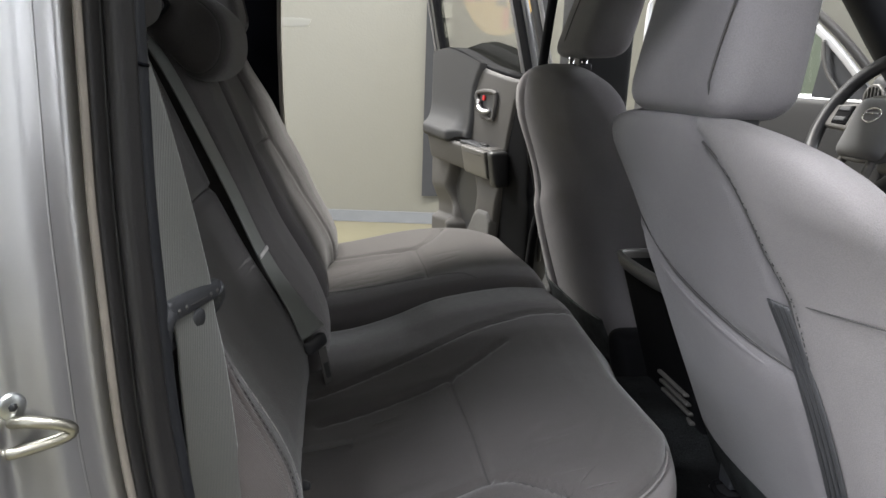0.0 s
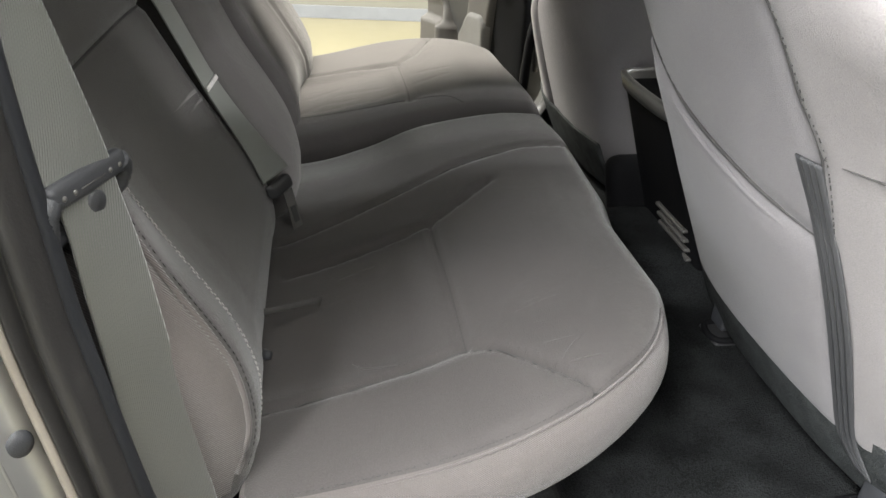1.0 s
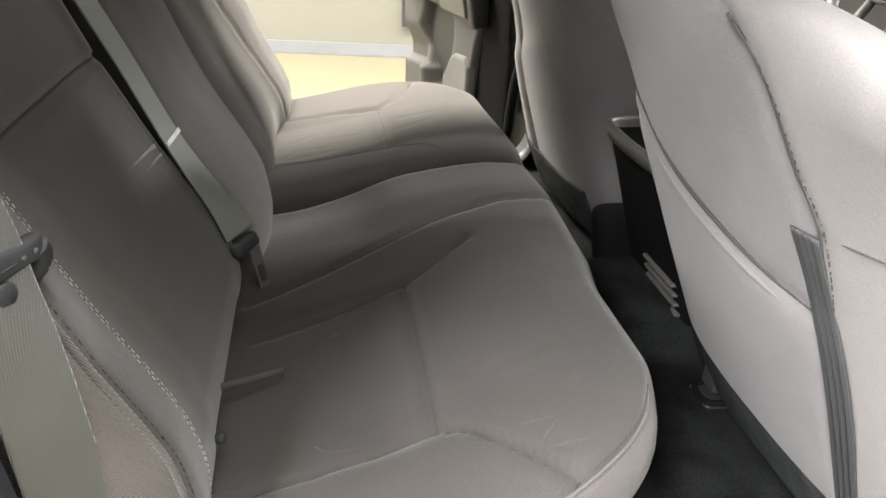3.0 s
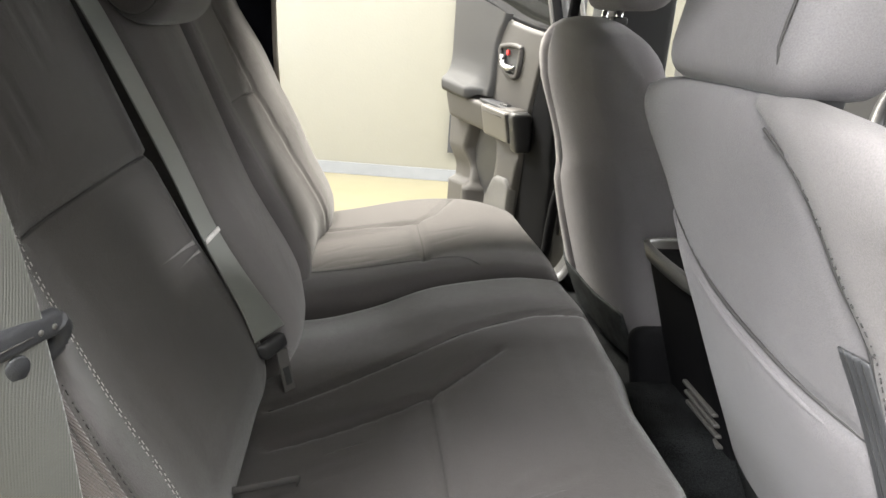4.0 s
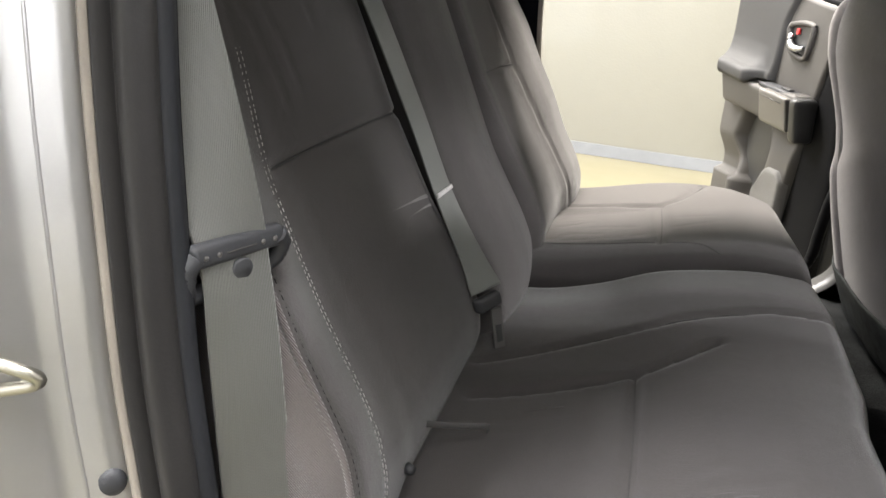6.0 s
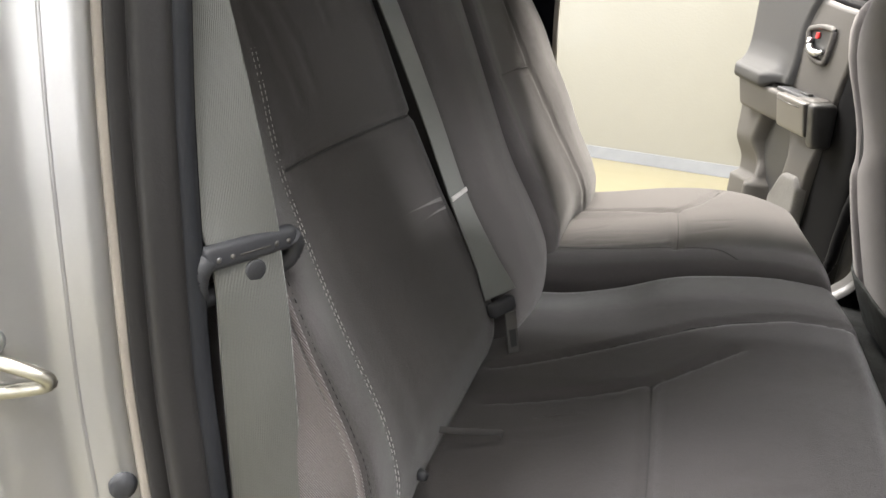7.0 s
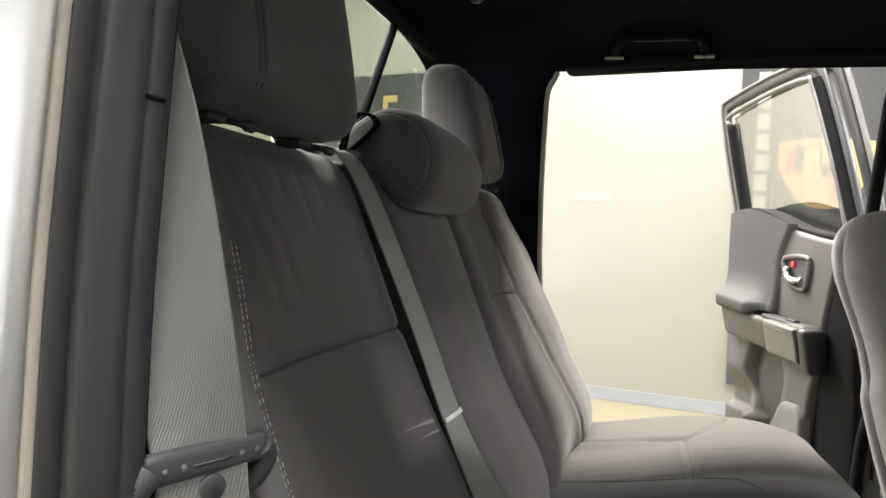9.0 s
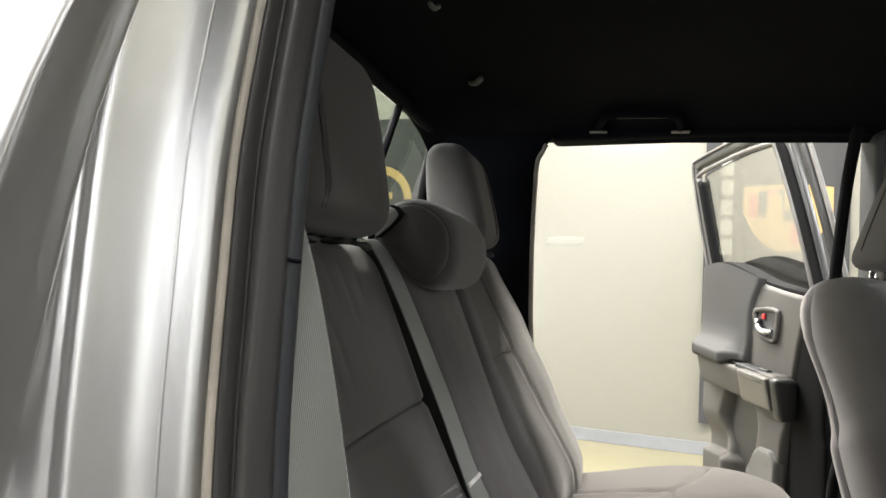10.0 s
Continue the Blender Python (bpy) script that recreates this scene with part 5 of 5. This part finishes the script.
part("knob", tube([on_jamb(-0.001, 0.006, 0.006, BO), on_jamb(-0.001, 0.006, 0.014, BO), on_jamb(-0.001, 0.006, 0.019, BO), on_jamb(-0.001, 0.006, 0.021, BO)], [0.0105, 0.0105, 0.0090, 0.004], 18), PLASTIC_TRIM, stop, "dark rubber knob")
part("screw", tube([on_jamb(0.0, -0.017, 0.006, BO), on_jamb(0.0, -0.017, 0.0105, BO)], [0.0062, 0.0054], 14), STEEL, stop, "small steel screw")

# ---------------------------------------------------------------- roof fittings
grab = thing("grab_handle", "black grab handle over the far door", "grab handle")
gl = smooth_line([(0.127, 1.204, 1.622), (0.131, 1.186, 1.629), (0.142, 1.158, 1.637), (0.168, 1.144, 1.641), (0.268, 1.144, 1.640), (0.292, 1.158, 1.635), (0.299, 1.186, 1.627), (0.302, 1.204, 1.620)], 5)
part("bar", tube(gl, 0.0085, 8), HEADLINER, grab)
# highlight on the black bar, built as a thin grey strip
part("highlight_strip", rbox((0.166, 1.152, 1.6335), (0.272, 1.155, 1.6350), 0.0006, 0.03), DOOR_UPPER, grab, "thin grey strip for the highlight along the bar")
for x in (0.127, 0.302):
    part("end_cap", rbox((x - 0.019, 1.196, 1.6135), (x + 0.019, 1.214, 1.6170), 0.0012, 0.02), ARM_SILVER, grab, "grey end cap")
# coat_hook has the size and tilt of a small pale lamp lens
for nm, a, b, r in (("coat_hook", (-0.126, 0.992), (-0.096, 0.966), 0.0065), ("dome_lamp", (-0.104, 0.572), (-0.092, 0.588), 0.004)):
    hk = thing(nm, "small grey plastic fitting under the black roof lining", nm.replace("_", " "))
    mid = ((a[0] + b[0]) / 2, (a[1] + b[1]) / 2, 1.669)
    part("body", tube(smooth_line([(*a, 1.676), mid, (*b, 1.676)], 4), [r * 0.5] + [r] * 7 + [r * 0.5], 8), ARM_SILVER, hk)

# ---------------------------------------------------------------- the open far door
HINGE = Vector((0.80, 1.40, 0))
ALONG = Vector((-0.4138, 0.9104, 0))
door = thing("truck_door", "open silver truck door with grey inner trim", "car door")
door.matrix_basis = Matrix(((ALONG.x, 0.9104, 0, HINGE.x), (ALONG.y, 0.4138, 0, HINGE.y), (0, 0, 1, 0), (0, 0, 0, 1)))
SILL = [(0.24, 1.270), (0.30, 1.274), (0.38, 1.286), (0.47, 1.304), (0.56, 1.333), (0.62, 1.350), (0.67, 1.358), (0.72, 1.350), (0.78, 1.332)]
TRIM_FRONT = [(0.55, 0.362), (0.70, 0.352), (0.83, 0.339), (0.95, 0.327), (1.08, 0.307), (1.18, 0.284), (1.254, 0.262), (1.30, 0.250)]
HOLLOW_REAR = [(0.70, 0.56), (0.763, 0.582), (0.82, 0.612), (0.883, 0.636), (0.968, 0.606), (1.0, 0.60)]
HOLLOW_FRONT = [(0.70, 0.53), (0.80, 0.50), (0.88, 0.485), (0.942, 0.515), (1.0, 0.53)]
PAD_SEAM = [(1.04, 0.505), (1.087, 0.503), (1.119, 0.497), (1.18, 0.497), (1.227, 0.491), (1.26, 0.476), (1.284, 0.461), (1.31, 0.445)]
TRIM_REAR = 0.762


def rest_slope(s):
    """The height of the armrest's upper edge along the door."""
    return 1.061 + 0.085 * (s - 0.55)


def ease(a, b, v):
    v = max(0.0, min(1.0, (v - a) / (b - a)))
    return v * v * (3 - 2 * v)


def door_field(s, z):
    """The inner trim's surface: negative towards the cab."""
    deep = 0.085 * ease(-0.03, 0.03, lerp_table(HOLLOW_REAR, z) - s) * ease(-0.045, 0.045, s - lerp_table(HOLLOW_FRONT, z)) * hump(z, 0.70, 0.995, 0.03)
    lower = 0.034 * ease(0.895, 0.80, z) * ease(0.60, 0.66, s)
    pocket = -0.028 * hump(s, 0.515, 0.9, 0.04) * ease(0.772, 0.758, z)
    column = -0.014 * ease(0.50, 0.43, s) * ease(0.96, 0.86, z)
    return -0.020 + deep + lower + pocket + column


def sheet(rows):
    bm = bmesh.new()
    grid = [[bm.verts.new(p) for p in row] for row in rows]
    for a, b in zip(grid, grid[1:]):
        for k in range(len(a) - 1):
            bm.faces.new((a[k], b[k], b[k + 1], a[k + 1]))
    return bm


rows = []
for i in range(91):
    u = i / 90
    top = soft_table(SILL, 0.262 + (TRIM_REAR - 0.262) * u, 0.02)
    row = []
    for j in range(111):
        z = 0.58 + (top - 0.58) * j / 110
        front = soft_table(TRIM_FRONT, z, 0.03)
        s = front + (TRIM_REAR - front) * u
        edge = max(0.0, 1 - min((s - front) / 0.016, (TRIM_REAR - s) / 0.014, (top - z) / 0.014 + 0.05))
        row.append((s, door_field(s, z) + 0.032 * edge * edge, z))
    rows.append(row)
part("trim_panel", sheet(rows), DOOR_TRIM, door)

# padded upper that sweeps out over the armrest
SWEEP = [(0.0, 1.0), (0.0, 0.60), (0.0, 0.40), (0.05, 0.28), (0.22, 0.175), (0.55, 0.105), (0.86, 0.075), (1.0, 0.045), (1.02, 0.0), (0.97, -0.045), (0.80, -0.075)]
rows = []
for i in range(45):
    u = i / 44
    row = []
    for p in smooth_line([(a, b, 0) for a, b in SWEEP], 6):
        guess = 0.48 + 0.28 * u
        low = rest_slope(guess) + 0.012
        z = low + p.y * (soft_table(SILL, guess, 0.02) + 0.004 - low) if p.y > 0 else low + p.y * 0.30 * ease(0.52, 0.56, guess)
        seam = soft_table(PAD_SEAM, z, 0.015)
        out = p.x * (0.008 + 0.050 * ease(0.505, 0.565, guess))
        rear = 0.757 - 0.038 * p.x
        s = seam + (rear - seam) * u
        edge = max(0.0, 1 - min((s - seam) / 0.012, (rear - s) / 0.016))
        row.append((s, -0.034 - out + 0.020 * edge ** 2, z))
    rows.append(row)
part("upper_pad", sheet(rows), DOOR_UPPER, door, "soft dark grey padded upper")

part("panel_core", rbox((0.345, 0.015, 0.58), (0.745, 0.06, 1.25), 0.01, 0.1), PLASTIC, door)
part("skin", rbox((0.36, 0.06, 0.55), (0.80, 0.13, 1.27), 0.03, 0.06), PAINT, door)


def edge_skew(x, y, z):
    return (x + (soft_table(TRIM_FRONT, z, 0.03) - 0.245) * (x - 0.215) / 0.04 - (0.01 if x < 0.23 and z < 0.9 else 0.0), y, z)


part("front_edge", rbox((0.215, -0.014, 0.56), (0.257, 0.03, 1.266), 0.012, 0.02, edge_skew), EDGE, door, "black rubber edge of the door")
shut = part("shut_face", rbox((0.218, 0.03, 0.56), (0.40, 0.12, 1.262), 0.012, 0.03), DARKENED_PAINT, door, "silver metal end of the door, coloured for shade")
part("ridge", tube(smooth_line([(0.218, 0.055, 1.20), (0.216, 0.062, 1.05), (0.214, 0.085, 0.95), (0.214, 0.062, 0.86), (0.216, 0.058, 0.70)], 6), 0.007, 8), DARKENED_PAINT, shut)
for z, y in ((0.985, 0.048), (0.945, 0.046), (0.865, 0.045), (0.85, 0.068)):
    part("screw", tube([(0.219, y, z), (0.213, y, z), (0.212, y, z)], [0.0065, 0.0065, 0.004], 10), STEEL, shut)

part("armrest_base", rbox((0.325, -0.076, -0.092), (0.712, -0.01, -0.004), 0.014, 0.015,
                          lambda s, y, z: (s, y * (1 + 0.30 * z / 0.092 * (1 if y < -0.04 else 0)), rest_slope(s) + z + 0.012 * ease(0.45, 0.35, s))), DOOR_TRIM, door)
part("armrest_step", rbox((0.476, -0.0805, -0.088), (0.482, -0.03, -0.008), 0.002, 0.02, lambda s, y, z: (s, y * (1 + 0.30 * z / 0.092), rest_slope(s) + z)), DOOR_UPPER, door)
grip = part("grip_panel", rbox((0.338, -0.092, -0.090), (0.470, -0.055, -0.001), 0.008, 0.012, lambda s, y, z: (s, y * (1 + 0.22 * z / 0.092), rest_slope(s) + z)), ARM_SILVER, door, "satin grey grip panel")
part("groove", tube([(0.352, -0.0935, rest_slope(0.352) - 0.016), (0.455, -0.0935, rest_slope(0.455) - 0.016)], 0.0013, 6), PLASTIC, grip)
plate = part("switch_plate", rbox((0.335, -0.066, -0.004), (0.51, -0.022, 0.006), 0.003, 0.02, lambda s, y, z: (s, y, rest_slope(s) + z)), PLASTIC_TRIM, door, "dark window switch plate")
part("window_switch", rbox((0.385, -0.052, 0.004), (0.425, -0.036, 0.012), 0.003, 0.01, lambda s, y, z: (s, y, rest_slope(s) + z)), PLASTIC, plate, "black window switch")
part("armrest_end", rbox((0.303, -0.086, -0.112), (0.340, -0.012, 0.004), 0.015, 0.012, lambda s, y, z: (s, y * (1 + 0.25 * z / 0.112), rest_slope(s) + z)), PLASTIC, door, "black rounded armrest end")

# release handle in a rounded frame that narrows downwards
BEZEL = [(0.476, 1.220), (0.430, 1.226), (0.384, 1.222), (0.378, 1.206), (0.386, 1.150), (0.398, 1.138), (0.425, 1.142), (0.455, 1.152), (0.466, 1.166), (0.480, 1.205)]
ring_pts = smooth_line([(a, -0.026, b) for a, b in BEZEL + BEZEL[:1]], 5)[:-1]
bezel = part("handle_bezel", tube(ring_pts, 0.0075, 8, closed=True), DOOR_TRIM, door, "grey handle bezel")
part("handle_cup", prism([(p.x, p.z) for p in ring_pts], 0.006, (0, -0.0225, 0), (1, 0, 0), (0, 0, 1), (0, -1, 0)), PLASTIC, bezel, "black handle recess", False)
lever = smooth_line([(0.462, -0.030, 1.196), (0.456, -0.034, 1.176), (0.440, -0.037, 1.165), (0.415, -0.036, 1.161), (0.397, -0.032, 1.166)], 5)
part("handle_lever", tube(lever, [0.0085] * 6 + [0.0095] * 10 + [0.006] * 5, 10), LEVER, bezel, "chrome door release lever")
part("lock_flag", rbox((0.434, -0.030, 1.196), (0.445, -0.022, 1.212), 0.003, 0.01), RED, bezel, "red lock marker")

# loudspeaker cover low on the trim
rows = []
for i in range(31):
    u = i / 30
    s = 0.346 + 0.142 * u
    top = 0.846 - 0.030 * ease(0.38, 0.345, s) - 0.085 * ease(0.425, 0.495, s)
    row = []
    for j in range(25):
        z = 0.60 + (top - 0.60) * j / 24
        edge = max(0.0, 1 - min(u / 0.10, (1 - u) / 0.10, (top - z) / 0.014))
        row.append((s, -0.046 + 0.026 * edge ** 2, z))
    rows.append(row)
part("speaker_cover", sheet(rows), GRILLE, door, "grey perforated loudspeaker cover")

LEAN = -0.16
sill = smooth_line([(a, 0.020, b - 0.001) for a, b in SILL], 6)
part("sill_seal", ribbon(sill, [(0, 1, 0)] * len(sill), 0.06, 0.014), EDGE, door, "black weather strip along the window sill")


def door_point(s, z, off=0.0):
    return (s, 0.085 + LEAN * max(0.0, z - 1.25) + off, z)


frame_line = [(0.845, 1.26), (0.872, 1.50), (0.885, 1.64), (0.880, 1.685), (0.850, 1.705), (0.62, 1.735), (0.46, 1.742), (0.425, 1.730), (0.405, 1.69), (0.355, 1.48), (0.315, 1.25)]
inner_line = [(0.815, 1.30), (0.840, 1.50), (0.855, 1.64), (0.845, 1.668), (0.62, 1.70), (0.465, 1.706), (0.440, 1.68), (0.39, 1.48), (0.352, 1.25)]
frame_pts = smooth_line([(a, b, 0) for a, b in frame_line], 6)
outer = [door_point(p.x, p.y) for p in frame_pts]
# the darkened paint tones this frame down under the strong far lamps
part("window_frame", ribbon(outer, [(Vector((0.60, 1.48, 0)) - Vector((p.x, p.y, 0))).normalized().xzy for p in frame_pts], 0.034, 0.020), DARKENED_PAINT, door, "silver painted window frame")
part("outer_lip", tube([(p[0] + 0.012 * (1 if p[0] > 0.6 else -0.4), p[1] - 0.012, p[2] + 0.013 * (1 if p[2] > 1.6 else 0)) for p in outer[:44]], 0.005, 8), ARM_SILVER, door, "pale folded lip of the frame")
part("window_seal", tube([door_point(p.x, p.y, -0.006) for p in smooth_line([(a, b, 0) for a, b in inner_line[:3]], 6)], 0.015, 8), EDGE, door, "black rubber window seal")
part("inner_bead", tube([door_point(p.x, p.y, -0.014) for p in smooth_line([(a, b, 0) for a, b in inner_line[2:]], 6)], 0.0075, 8), ARM_SILVER, door, "thin silver bead along the glass")
post = smooth_line([(0.430, 1.705, 0), (0.410, 1.66, 0), (0.366, 1.48, 0), (0.322, 1.25, 0)], 8)
part("window_channel", ribbon([door_point(p.x, p.y, -0.010) for p in post], [(1, 0, 0)] * len(post), 0.034, 0.014), EDGE, door, "black window channel of the front post")
part("door_seal", tube([door_point(p.x - 0.048, p.y - 0.01, 0.01) for p in smooth_line([(a, b, 0) for a, b in frame_line[6:]], 6)], 0.014, 8), RUBBER, door, "black door seal")
part("post_strip", tube([door_point(p.x - 0.070, p.y - 0.005, 0.012) for p in smooth_line([(a, b, 0) for a, b in frame_line[6:]], 6)], 0.007, 8), ARM_SILVER, door, "thin silver strip of the front post")
outline = [(0.36, 1.24), (0.815, 1.24), (0.845, 1.66), (0.62, 1.70), (0.45, 1.705)]
bm = bmesh.new()
front = [bm.verts.new(door_point(s, z)) for s, z in outline]
back = [bm.verts.new(door_point(s, z, 0.004)) for s, z in outline]
bm.faces.new(front), bm.faces.new(back[::-1])
for k in range(len(front)):
    j = (k + 1) % len(front)
    bm.faces.new((front[k], back[k], back[j], front[j]))
pane = part("pane", bm, GLASS_DOOR, door, "lightly tinted door glass", False)
pane.visible_shadow = False
for z in (0.78, 1.08):
    hinge = part("hinge", rbox((-0.05, 0.06, z - 0.03), (0.22, 0.09, z + 0.03), 0.008, 0.03), DARK_METAL, door, "dark metal door hinge")
    for k in (-0.02, 0.02):
        part("hinge_bolt", tube([(0.12, 0.062, z + k), (0.12, 0.052, z + k)], 0.008, 10), STEEL, hinge)
part("check_strap", tube([(-0.06, 0.035, 0.928), (0.10, 0.040, 0.935), (0.222, 0.050, 0.945)], 0.006, 8), DARK_METAL, door, "dark steel door check strap")

# the open door on the camera's own side, which the jamb mirrors
near_door = copy_thing(door, Matrix(((ALONG.x, 0.9104, 0, HINGE.x), (-ALONG.y, -0.4138, 0, 2 * MID - HINGE.y), (0, 0, 1, 0), (0, 0, 0, 1))) @ Matrix.Diagonal((-1, -1, -1, 1)))
tagged(near_door, "open silver truck door with grey trim beside the jamb")

setting("trim_joint", tube([(-0.0125, -0.0240, 1.287), (-0.0148, -0.0296, 1.2875), (-0.0190, -0.0308, 1.2888), (-0.0265, -0.0308, 1.291)], 0.0013, 6), HEADLINER, "dark joint between two pillar trim pieces", "trim joint")
